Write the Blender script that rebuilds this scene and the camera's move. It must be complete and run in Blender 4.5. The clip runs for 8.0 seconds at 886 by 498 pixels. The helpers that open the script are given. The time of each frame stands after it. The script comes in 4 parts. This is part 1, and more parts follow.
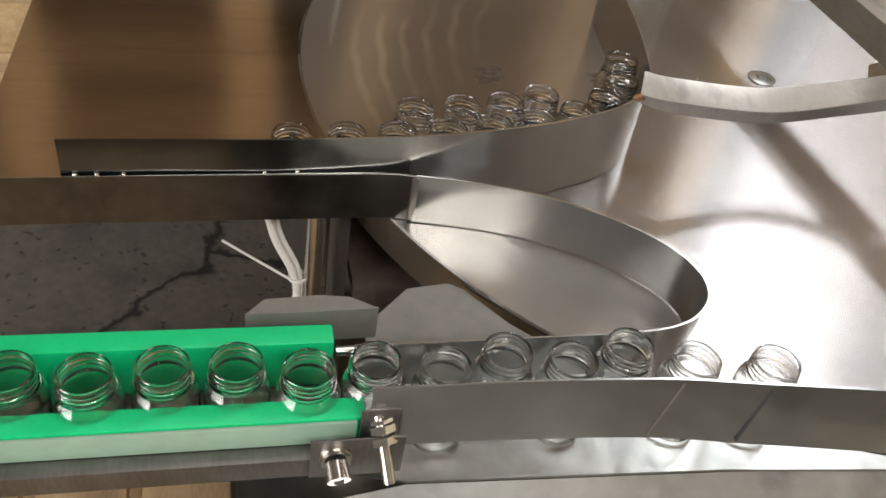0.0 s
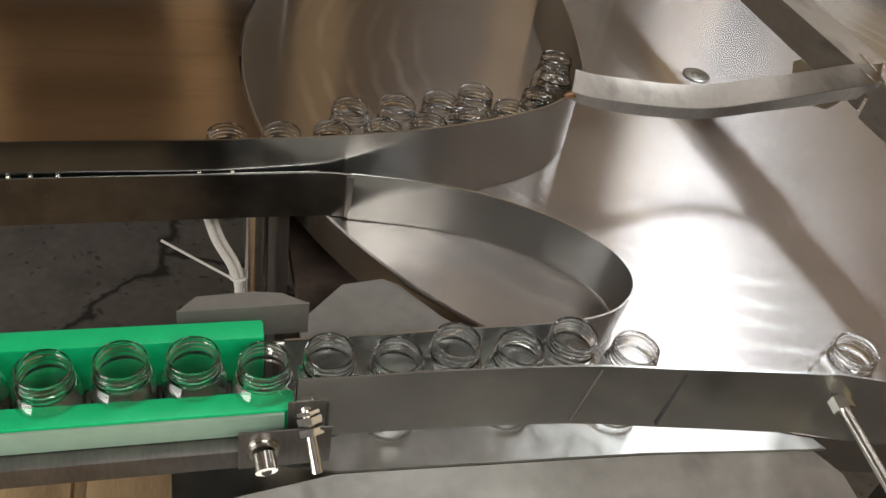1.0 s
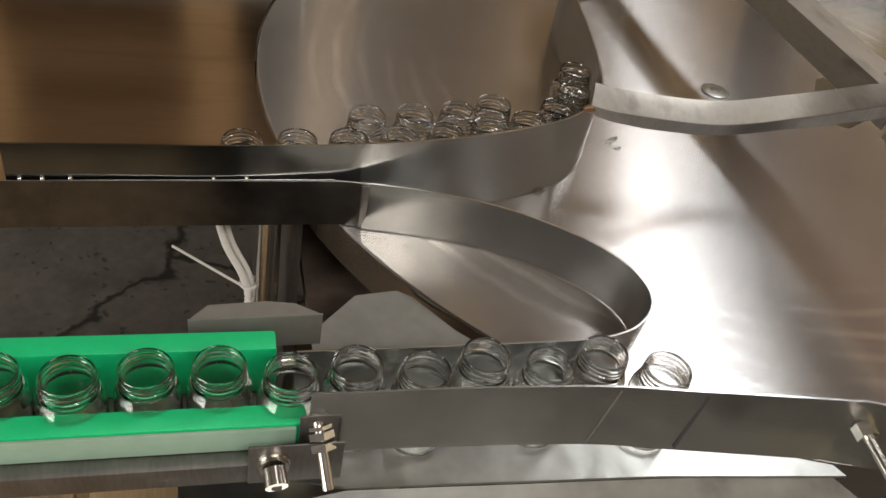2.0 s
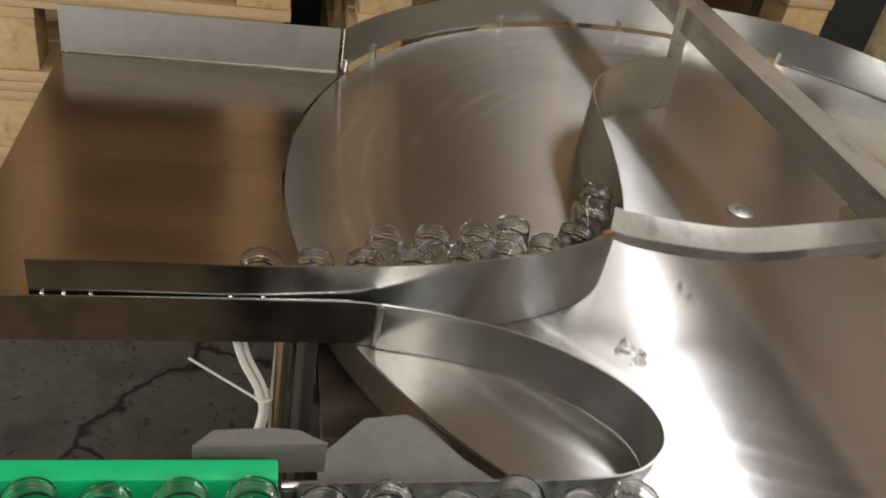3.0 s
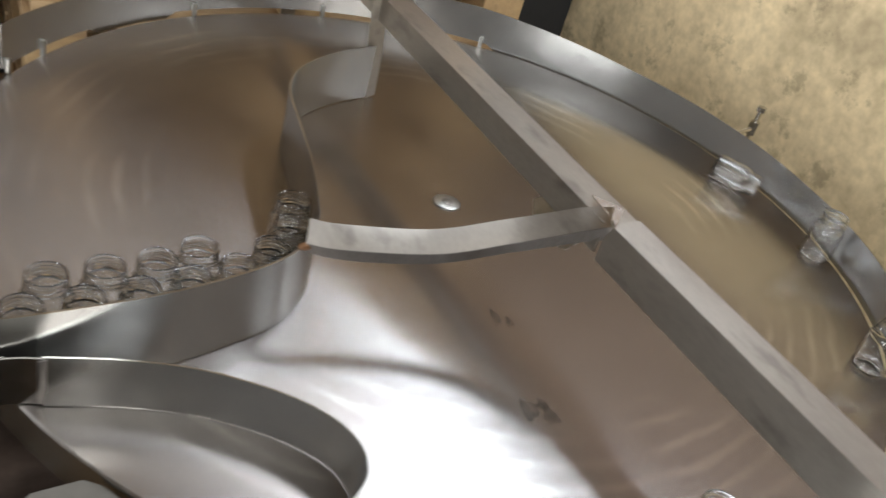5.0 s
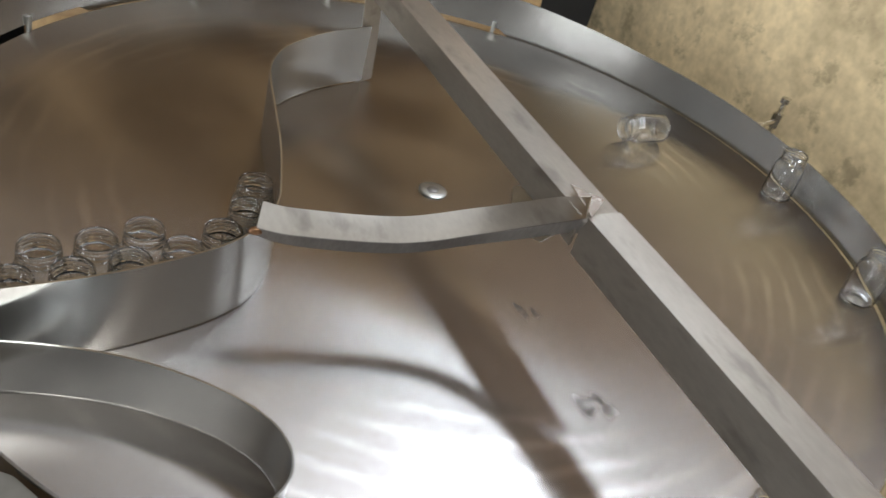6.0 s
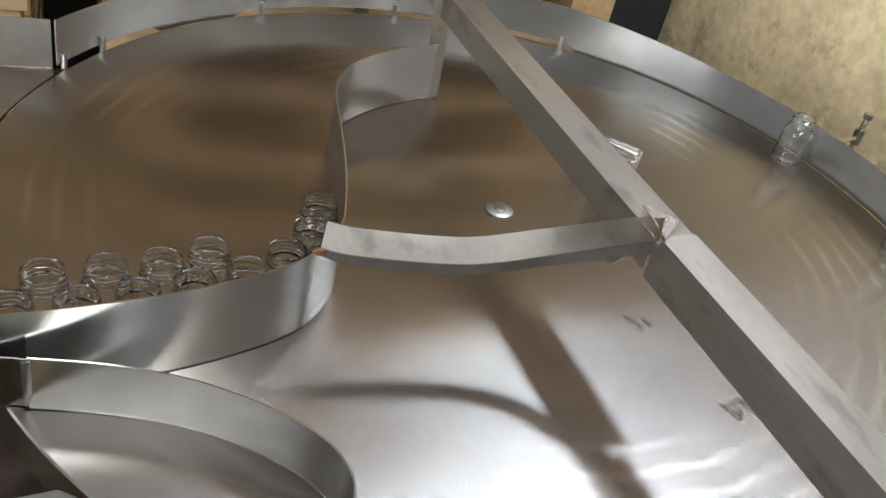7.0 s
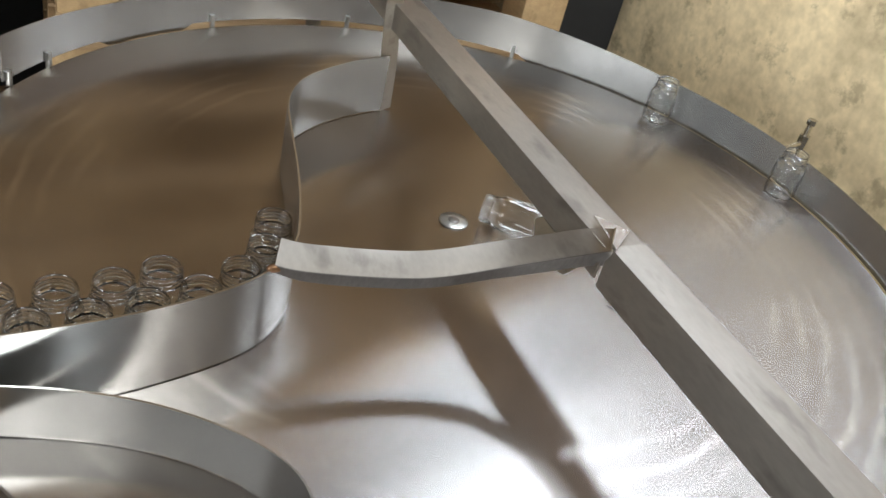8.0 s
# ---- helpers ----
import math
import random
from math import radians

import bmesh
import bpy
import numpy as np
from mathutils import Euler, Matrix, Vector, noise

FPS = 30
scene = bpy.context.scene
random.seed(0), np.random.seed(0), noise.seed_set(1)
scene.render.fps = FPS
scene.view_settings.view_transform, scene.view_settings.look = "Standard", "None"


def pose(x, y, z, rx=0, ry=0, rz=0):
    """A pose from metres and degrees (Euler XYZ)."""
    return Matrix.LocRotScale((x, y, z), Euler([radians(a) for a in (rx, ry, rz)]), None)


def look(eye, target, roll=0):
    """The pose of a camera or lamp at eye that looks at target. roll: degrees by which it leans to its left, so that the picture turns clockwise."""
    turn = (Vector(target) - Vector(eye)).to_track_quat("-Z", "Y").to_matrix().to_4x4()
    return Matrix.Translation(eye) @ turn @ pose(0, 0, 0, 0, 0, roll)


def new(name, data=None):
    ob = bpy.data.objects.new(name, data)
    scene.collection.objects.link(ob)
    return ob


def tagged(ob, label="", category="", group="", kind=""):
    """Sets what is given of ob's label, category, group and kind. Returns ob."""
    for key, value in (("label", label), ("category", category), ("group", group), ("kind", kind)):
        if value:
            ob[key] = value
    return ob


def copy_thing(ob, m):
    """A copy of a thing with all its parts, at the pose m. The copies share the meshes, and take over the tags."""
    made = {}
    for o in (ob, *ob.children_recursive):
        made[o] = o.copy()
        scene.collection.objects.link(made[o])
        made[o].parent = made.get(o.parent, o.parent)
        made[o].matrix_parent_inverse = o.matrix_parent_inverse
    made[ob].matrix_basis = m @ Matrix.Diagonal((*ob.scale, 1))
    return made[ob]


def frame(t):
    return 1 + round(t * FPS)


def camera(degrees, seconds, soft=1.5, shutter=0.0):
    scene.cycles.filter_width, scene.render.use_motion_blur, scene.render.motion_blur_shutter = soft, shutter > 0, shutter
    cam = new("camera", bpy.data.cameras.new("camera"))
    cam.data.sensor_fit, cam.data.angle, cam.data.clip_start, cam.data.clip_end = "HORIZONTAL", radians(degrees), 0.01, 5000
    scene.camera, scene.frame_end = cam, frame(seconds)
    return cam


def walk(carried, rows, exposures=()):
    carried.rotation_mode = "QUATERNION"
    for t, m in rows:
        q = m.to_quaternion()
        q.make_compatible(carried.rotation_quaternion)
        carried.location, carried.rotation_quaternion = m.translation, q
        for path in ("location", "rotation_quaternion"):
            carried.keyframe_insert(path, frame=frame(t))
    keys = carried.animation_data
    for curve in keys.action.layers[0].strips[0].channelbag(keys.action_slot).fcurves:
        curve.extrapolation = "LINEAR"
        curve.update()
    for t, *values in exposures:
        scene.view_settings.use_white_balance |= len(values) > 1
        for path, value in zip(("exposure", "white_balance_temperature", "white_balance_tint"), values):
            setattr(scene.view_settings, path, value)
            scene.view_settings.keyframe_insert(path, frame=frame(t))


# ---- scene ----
cam = camera(53.53, 8.0, shutter=0.4)
PATH = [
    (0, (-0.7957, -1.0197, 0.6106), (-0.3167, 0.4132, -0.6998), 10.37),
    (0.5, (-0.7754, -1.0358, 0.6132), (-0.2661, 0.3895, -0.6941), 10.76),
    (1, (-0.7645, -1.0460, 0.6266), (-0.2200, 0.3720, -0.6745), 11.11),
    (1.2, (-0.7692, -1.0395, 0.6169), (-0.2114, 0.3865, -0.6697), 11.82),
    (2.3, (-0.7721, -1.0292, 0.6187), (-0.2456, 0.4049, -0.6722), 11.90),
    (2.5, (-0.7684, -1.0331, 0.6194), (-0.2548, 0.4105, -0.6660), 11.45),
    (2.7, (-0.7621, -1.0296, 0.6237), (-0.2614, 0.4350, -0.6428), 11.49),
    (2.9, (-0.7497, -1.0113, 0.6410), (-0.2732, 0.5211, -0.5526), 10.69),
    (3, (-0.7481, -1.0074, 0.6581), (-0.2962, 0.5585, -0.5011), 11.29),
    (3.5, (-0.7466, -0.9886, 0.6802), (-0.3182, 0.5848, -0.4778), 11.56),
    (4, (-0.7888, -0.9747, 0.6660), (-0.2326, 0.5398, -0.5160), 12.89),
    (4.2, (-0.7828, -0.9624, 0.6635), (-0.1370, 0.5167, -0.5177), 13.78),
    (4.5, (-0.7764, -0.9437, 0.6668), (0.0683, 0.4567, -0.4844), 16.93),
    (4.7, (-0.7467, -0.9498, 0.6833), (0.1349, 0.4539, -0.4359), 16.28),
    (5, (-0.6636, -0.9487, 0.6765), (0.3057, 0.4142, -0.4203), 17.46),
    (5.2, (-0.6148, -0.9717, 0.6953), (0.3556, 0.3822, -0.4115), 17.94),
    (6.3, (-0.5422, -0.9325, 0.6485), (0.2433, 0.5065, -0.4970), 15.64),
    (6.5, (-0.5405, -0.9255, 0.6465), (0.2014, 0.5349, -0.5011), 14.87),
    (7, (-0.5374, -0.9258, 0.6517), (0.1929, 0.5465, -0.4880), 14.25),
    (7.5, (-0.5414, -0.9232, 0.6556), (0.2224, 0.5438, -0.4689), 14.62),
    (8, (-0.5352, -0.9250, 0.6631), (0.2830, 0.5231, -0.4476), 14.86),
]
walk(cam, [(t, look(eye, aim, roll)) for t, eye, aim, roll in PATH], exposures=[(0, 0.36, 6600, 11), (0.5, 0.1, 6600, 11), (1.0, 0.0, 6650, 11), (2.5, 0.02, 6850, 11), (3.5, 0.2, 6500, 10), (5.0, 0.16, 6300, 10), (6.5, 0.2, 6150, 8), (8.0, 0.4, 6100, 8)])

FLOOR = -0.90
DISC_R = 0.685
CX, CY = -0.006, 0.003
SPIN = 15.8            # degrees a second, anticlockwise from above
JAR_H, JAR_R = 0.087, 0.0258


# ---- world and light ----
world = bpy.data.worlds.new("world")
scene.world = world
world.use_nodes = True
wn = world.node_tree
sky = wn.nodes.new("ShaderNodeTexSky")
sky.sky_type, sky.sun_disc = "NISHITA", False
sky.sun_elevation, sky.sun_rotation = radians(40), radians(200)
wn.links.new(sky.outputs[0], wn.nodes["Background"].inputs[0])
wn.nodes["Background"].inputs[1].default_value = 0.1


def area(name, m, w, h, power, colour):
    data = bpy.data.lights.new(name, "AREA")
    data.shape, data.size, data.size_y, data.energy, data.color = "RECTANGLE", w, h, power, colour
    ob = new(name, data)
    ob.matrix_world = m
    return ob


# daylight in the side-wall window and in the open gate at the west end; a rear lamp under the ceiling; two added fills
area("window_daylight", look((1.02, 0.70, 2.235), (-0.5, 0.70, 2.1)), 0.98, 0.94, 23, (0.97, 0.98, 1.0))
area("gate_daylight", look((-3.95, -2.0, 0.4), (0.5, 0.2, 0.1)), 2.2, 2.3, 125, (1.0, 0.98, 0.95))
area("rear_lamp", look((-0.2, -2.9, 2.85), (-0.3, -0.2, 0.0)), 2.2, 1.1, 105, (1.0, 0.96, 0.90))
# fill added overhead to lift the jars, not a known fitting
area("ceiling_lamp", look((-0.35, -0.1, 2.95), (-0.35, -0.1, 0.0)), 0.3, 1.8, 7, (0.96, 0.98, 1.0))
# added fill that brightens the side wall; no lamp is known there
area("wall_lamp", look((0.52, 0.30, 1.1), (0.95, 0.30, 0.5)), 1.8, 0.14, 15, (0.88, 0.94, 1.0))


# ---- materials ----
def material(name, rgb, rough=0.5, metal=0.0, vary=0.15, scale=8.0, fine=60.0, bump=0.1, stretch=(1, 1, 1), rough_vary=0.1, dark=None, ior=1.5, stain=0.0, stain_scale=3.0, stain_detail=6):
    """Principled surface with broad and fine variation in colour, gloss and relief."""
    m = bpy.data.materials.new(name)
    m.use_nodes = True
    nt = m.node_tree
    b = nt.nodes["Principled BSDF"]
    tc = nt.nodes.new("ShaderNodeTexCoord")
    mp = nt.nodes.new("ShaderNodeMapping")
    mp.inputs["Scale"].default_value = stretch
    nt.links.new(tc.outputs["Object"], mp.inputs[0])
    info = nt.nodes.new("ShaderNodeObjectInfo")
    shift = nt.nodes.new("ShaderNodeVectorMath")
    shift.operation = "ADD"
    comb = nt.nodes.new("ShaderNodeMath")
    comb.operation = "MULTIPLY"
    comb.inputs[1].default_value = 17.0
    nt.links.new(info.outputs["Random"], comb.inputs[0])
    nt.links.new(mp.outputs[0], shift.inputs[0])
    nt.links.new(comb.outputs[0], shift.inputs[1])

    def noise_tex(s, detail):
        n = nt.nodes.new("ShaderNodeTexNoise")
        n.inputs["Scale"].default_value, n.inputs["Detail"].default_value = s, detail
        nt.links.new(shift.outputs[0], n.inputs["Vector"])
        return n.outputs["Fac"]

    broad, grain = noise_tex(scale, 4), noise_tex(fine, 3)
    lo = dark or tuple(c * (1 - vary) for c in rgb)
    hi = tuple(min(1, c * (1 + vary)) for c in rgb) if not dark else rgb
    mix = nt.nodes.new("ShaderNodeValToRGB")
    mix.color_ramp.elements[0].position, mix.color_ramp.elements[1].position = 0.32, 0.68
    mix.color_ramp.elements[0].color, mix.color_ramp.elements[1].color = (*lo, 1), (*hi, 1)
    add = nt.nodes.new("ShaderNodeMath")
    add.operation = "MULTIPLY_ADD"
    add.inputs[1].default_value = 0.45
    nt.links.new(grain, add.inputs[0])
    half = nt.nodes.new("ShaderNodeMath")
    half.operation = "MULTIPLY"
    half.inputs[1].default_value = 0.55
    nt.links.new(broad, half.inputs[0])
    nt.links.new(half.outputs[0], add.inputs[2])
    nt.links.new(add.outputs[0], mix.inputs[0])
    colour = mix.outputs[0]
    if stain:
        spot = noise_tex(stain_scale, stain_detail)
        r = nt.nodes.new("ShaderNodeValToRGB")
        r.color_ramp.elements[0].position, r.color_ramp.elements[1].position = 0.54, 0.7
        r.color_ramp.elements[0].color, r.color_ramp.elements[1].color = (1, 1, 1, 1), (1 - stain,) * 3 + (1,)
        nt.links.new(spot, r.inputs[0])
        mm = nt.nodes.new("ShaderNodeMixRGB")
        mm.blend_type, mm.inputs[0].default_value = "MULTIPLY", 1.0
        nt.links.new(colour, mm.inputs[1])
        nt.links.new(r.outputs[0], mm.inputs[2])
        colour = mm.outputs[0]
    nt.links.new(colour, b.inputs["Base Color"])
    rr = nt.nodes.new("ShaderNodeMapRange")
    rr.inputs["To Min"].default_value, rr.inputs["To Max"].default_value = max(0.03, rough - rough_vary), min(1, rough + rough_vary)
    nt.links.new(add.outputs[0], rr.inputs[0])
    nt.links.new(rr.outputs[0], b.inputs["Roughness"])
    b.inputs["Metallic"].default_value, b.inputs["IOR"].default_value = metal, ior
    if bump:
        bp = nt.nodes.new("ShaderNodeBump")
        bp.inputs["Strength"].default_value, bp.inputs["Distance"].default_value = bump, 0.002
        nt.links.new(add.outputs[0], bp.inputs["Height"])
        nt.links.new(bp.outputs[0], b.inputs["Normal"])
    return m


M_DISC = material("brushed_disc_steel", (0.46, 0.44, 0.425), 0.2, 1.0, 0.06, 2.5, 22, 0.02, (1, 1, 1), 0.06, stain=0.12, stain_scale=4)
def wavy(m, scale, strength):
    """Gives a thin sheet its shallow dents and ripples."""
    nt = m.node_tree
    tc = nt.nodes.new("ShaderNodeTexCoord")
    n = nt.nodes.new("ShaderNodeTexNoise")
    n.inputs["Scale"].default_value, n.inputs["Detail"].default_value = scale, 1.0
    nt.links.new(tc.outputs["Object"], n.inputs["Vector"])
    bp = nt.nodes.new("ShaderNodeBump")
    bp.inputs["Strength"].default_value, bp.inputs["Distance"].default_value = strength, 0.004
    nt.links.new(n.outputs["Fac"], bp.inputs["Height"])
    for shader in [x for x in nt.nodes if x.type == "BSDF_PRINCIPLED"]:
        old = shader.inputs["Normal"].links
        if old:
            nt.links.new(old[0].from_socket, bp.inputs["Normal"])
    for shader in [x for x in nt.nodes if x.type == "BSDF_PRINCIPLED"]:
        nt.links.new(bp.outputs[0], shader.inputs["Normal"])
    return m


def worn(m, fine_rough, dull_rough, share, brushed=None):
    """Splits a metal's gloss into a polished and a dull, scratched lobe."""
    nt = m.node_tree
    b = nt.nodes["Principled BSDF"]
    for link in list(b.inputs["Roughness"].links):
        nt.links.remove(link)
    b.inputs["Roughness"].default_value = fine_rough
    dull = nt.nodes.new("ShaderNodeBsdfPrincipled")
    dull.inputs["Metallic"].default_value, dull.inputs["Roughness"].default_value = b.inputs["Metallic"].default_value, dull_rough
    nt.links.new(b.inputs["Base Color"].links[0].from_socket, dull.inputs["Base Color"])
    if b.inputs["Normal"].links:
        nt.links.new(b.inputs["Normal"].links[0].from_socket, dull.inputs["Normal"])
    if brushed is not None:
        # the sheet's own grain, which turns with it
        way = nt.nodes.new("ShaderNodeVectorTransform")
        way.vector_type, way.convert_from, way.convert_to = "VECTOR", "OBJECT", "WORLD"
        way.inputs[0].default_value = (math.cos(radians(brushed)), math.sin(radians(brushed)), 0)
        for shader, amount in ((b, 1.0), (dull, 0.9)):
            shader.inputs["Anisotropic"].default_value = amount
            nt.links.new(way.outputs[0], shader.inputs["Tangent"])
    mix = nt.nodes.new("ShaderNodeMixShader")
    mix.inputs[0].default_value = share
    nt.links.new(b.outputs[0], mix.inputs[1])
    nt.links.new(dull.outputs[0], mix.inputs[2])
    nt.links.new(mix.outputs[0], nt.nodes["Material Output"].inputs["Surface"])
    return m


worn(M_DISC, 0.24, 0.36, 0.14, 54)
wavy(M_DISC, 5.0, 0.28)


def rubbed(m, r0, r1, gain):
    """Faint concentric rub marks that the jars left between two radii."""
    nt = m.node_tree
    tc = nt.nodes.new("ShaderNodeTexCoord")
    wave = nt.nodes.new("ShaderNodeTexWave")
    wave.wave_type, wave.rings_direction = "RINGS", "Z"
    for key, v in (("Scale", 9.0), ("Distortion", 2.5), ("Detail", 4.0), ("Detail Scale", 1.2)):
        wave.inputs[key].default_value = v
    nt.links.new(tc.outputs["Object"], wave.inputs["Vector"])
    line = nt.nodes.new("ShaderNodeMapRange")
    line.inputs["From Min"].default_value, line.inputs["From Max"].default_value = 0.6, 1.0
    nt.links.new(wave.outputs["Fac"], line.inputs[0])
    flat = nt.nodes.new("ShaderNodeVectorMath")
    flat.operation = "LENGTH"
    nt.links.new(tc.outputs["Object"], flat.inputs[0])
    zone = nt.nodes.new("ShaderNodeValToRGB")
    e = zone.color_ramp.elements
    e[0].position, e[0].color = r0 - 0.06, (0, 0, 0, 1)
    e[1].position, e[1].color = r1 + 0.04, (0, 0, 0, 1)
    for p in (r0, r1):
        e.new(p).color = (1, 1, 1, 1)
    nt.links.new(flat.outputs["Value"], zone.inputs[0])
    patch = nt.nodes.new("ShaderNodeTexNoise")
    patch.inputs["Scale"].default_value = 4.0
    nt.links.new(tc.outputs["Object"], patch.inputs["Vector"])
    some = nt.nodes.new("ShaderNodeMapRange")
    some.inputs["From Min"].default_value, some.inputs["From Max"].default_value = 0.42, 0.6
    nt.links.new(patch.outputs["Fac"], some.inputs[0])
    fac = line.outputs[0]
    for other in (zone.outputs[0], some.outputs[0]):
        mul = nt.nodes.new("ShaderNodeMath")
        mul.operation = "MULTIPLY"
        nt.links.new(fac, mul.inputs[0])
        nt.links.new(other, mul.inputs[1])
        fac = mul.outputs[0]
    old = nt.nodes["Principled BSDF"].inputs["Base Color"].links[0].from_socket
    mix = nt.nodes.new("ShaderNodeMixRGB")
    mix.blend_type = "MULTIPLY"
    mix.inputs[2].default_value = (gain, gain, gain, 1)
    nt.links.new(fac, mix.inputs[0])
    nt.links.new(old, mix.inputs[1])
    for shader in [x for x in nt.nodes if x.type == "BSDF_PRINCIPLED"]:
        nt.links.new(mix.outputs[0], shader.inputs["Base Color"])


rubbed(M_DISC, 0.46, 0.60, 1.35)
M_PLATE = material("sheet_steel", (0.42, 0.355, 0.31), 0.19, 1.0, 0.08, 2.0, 30, 0.03, (1, 6, 1), 0.05, stain=0.15, stain_scale=5)
wavy(M_PLATE, 4.0, 0.3)
M_STRIP = material("strip_steel", (0.52, 0.53, 0.52), 0.27, 1.0, 0.12, 9, 30, 0.0, (1, 1, 1), 0.1)
worn(M_STRIP, 0.17, 0.42, 0.25)
wavy(M_STRIP, 16.0, 0.12)


def dim_reflection(m, x0, x1, tint):
    """Paints a dim reflection into a strip's colour, fading out between two places along it."""
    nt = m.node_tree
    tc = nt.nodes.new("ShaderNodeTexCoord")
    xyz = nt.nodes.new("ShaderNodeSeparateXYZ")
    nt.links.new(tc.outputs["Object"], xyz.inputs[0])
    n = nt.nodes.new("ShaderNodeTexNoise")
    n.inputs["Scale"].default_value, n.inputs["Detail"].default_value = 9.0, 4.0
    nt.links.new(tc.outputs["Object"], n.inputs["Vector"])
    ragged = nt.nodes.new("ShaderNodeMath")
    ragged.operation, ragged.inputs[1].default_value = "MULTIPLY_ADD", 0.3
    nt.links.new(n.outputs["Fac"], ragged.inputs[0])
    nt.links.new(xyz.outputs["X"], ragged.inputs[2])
    dimness = nt.nodes.new("ShaderNodeMapRange")
    dimness.interpolation_type = "SMOOTHSTEP"
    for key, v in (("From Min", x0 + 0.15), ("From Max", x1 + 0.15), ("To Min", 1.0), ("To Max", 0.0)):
        dimness.inputs[key].default_value = v
    nt.links.new(ragged.outputs[0], dimness.inputs[0])
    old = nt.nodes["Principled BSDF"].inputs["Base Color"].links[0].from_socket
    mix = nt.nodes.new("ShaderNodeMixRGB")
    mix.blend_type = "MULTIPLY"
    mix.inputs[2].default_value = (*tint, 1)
    nt.links.new(dimness.outputs[0], mix.inputs[0])
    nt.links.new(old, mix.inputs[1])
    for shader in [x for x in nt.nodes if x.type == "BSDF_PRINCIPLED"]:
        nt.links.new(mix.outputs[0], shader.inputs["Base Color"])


M_DIVIDER = material("dimmed_strip_steel", (0.52, 0.53, 0.52), 0.27, 1.0, 0.12, 9, 30, 0.0, (1, 1, 1), 0.1)
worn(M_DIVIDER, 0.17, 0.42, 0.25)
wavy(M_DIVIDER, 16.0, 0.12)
# the dark floor mirrored in the flat left end, put into its colour
dim_reflection(M_DIVIDER, -0.80, -0.64, (0.30, 0.30, 0.30))
M_BAR = material("angle_bar_steel", (0.42, 0.395, 0.355), 0.4, 1.0, 0.1, 6, 60, 0.05, (3, 1, 3), 0.08, stain=0.3, stain_scale=12)
M_GALV = material("galvanised_sheet", (0.46, 0.47, 0.45), 0.34, 1.0, 0.12, 9, 70, 0.06, (1, 1, 1), 0.1, stain=0.35, stain_scale=14)
M_DARK = material("dull_steel", (0.20, 0.19, 0.18), 0.42, 0.9, 0.2, 10, 80, 0.08, (4, 1, 1), 0.1)
M_MILL = material("dark_mill_steel", (0.17, 0.165, 0.16), 0.3, 1.0, 0.25, 7, 40, 0.03, (1, 1, 1), 0.1, stain=0.5, stain_scale=9)
M_BOLT = material("zinc_bolt_steel", (0.62, 0.60, 0.56), 0.2, 1.0, 0.15, 80, 300, 0.05, (1, 1, 1), 0.08)
M_EDGE = material("ground_steel_edge", (0.75, 0.73, 0.70), 0.25, 1.0, 0.1, 60, 200, 0.03)
M_WELD = material("heat_tinted_weld", (0.23, 0.13, 0.07), 0.4, 0.8, 0.4, 90, 300, 0.4)
M_INK = material("marker_ink", (0.01, 0.01, 0.012), 0.6, 0.0, 0.2, 60, 300, 0)
M_SMUDGE = material("rubbed_ink", (0.07, 0.06, 0.05), 0.6, 0.0, 0.3, 60, 300, 0)


def faint(m, cover, scale):
    """Lets a thin film of dirt show in patches only."""
    nt = m.node_tree
    tc = nt.nodes.new("ShaderNodeTexCoord")
    n = nt.nodes.new("ShaderNodeTexNoise")
    n.inputs["Scale"].default_value, n.inputs["Detail"].default_value = scale, 3.0
    nt.links.new(tc.outputs["Object"], n.inputs["Vector"])
    r = nt.nodes.new("ShaderNodeMapRange")
    for key, v in (("From Min", 0.38), ("From Max", 0.62), ("To Min", 0.0), ("To Max", cover)):
        r.inputs[key].default_value = v
    nt.links.new(n.outputs["Fac"], r.inputs[0])
    nt.links.new(r.outputs[0], nt.nodes["Principled BSDF"].inputs["Alpha"])
    return m


M_DIRT = faint(material("greasy_dirt_film", (0.09, 0.08, 0.065), 0.5, 0.0, 0.3, 60, 300, 0), 0.24, 70)
M_DULL = material("dull_zinc_sheet", (0.26, 0.255, 0.235), 0.62, 0.6, 0.12, 9, 70, 0.05, (1, 1, 1), 0.1, stain=0.25, stain_scale=9)
M_GREEN = material("green_plastic", (0.0, 0.56, 0.21), 0.34, 0.0, 0.06, 12, 120, 0.03, (1, 1, 1), 0.06)
M_PALE = material("pale_frosted_plastic", (0.27, 0.40, 0.31), 0.4, 0.0, 0.1, 10, 90, 0.04)
M_BELT = material("conveyor_chain_steel", (0.36, 0.30, 0.26), 0.35, 0.7, 0.15, 20, 120, 0.05)
M_CABLE = material("white_cable_sheath", (0.72, 0.71, 0.68), 0.45, 0.0, 0.08, 30, 200, 0.02)
M_WIRE = material("wire", (0.45, 0.40, 0.35), 0.4, 0.6, 0.1, 50, 200, 0.02)
M_RUST = material("primed_steel_plate", (0.16, 0.12, 0.10), 0.55, 0.4, 0.25, 9, 70, 0.08, stain=0.4, stain_scale=10)
M_WOOD = material("pallet_wood", (0.50, 0.36, 0.20), 0.75, 0.0, 0.25, 5, 60, 0.4, (1, 7, 7), 0.08, dark=(0.33, 0.22, 0.12), stain=0.35, stain_scale=2)
M_WOODB = material("pallet_block_wood", (0.52, 0.37, 0.19), 0.8, 0.0, 0.25, 9, 70, 0.4, (5, 1, 5), 0.08, dark=(0.36, 0.24, 0.12), stain=0.3, stain_scale=6)
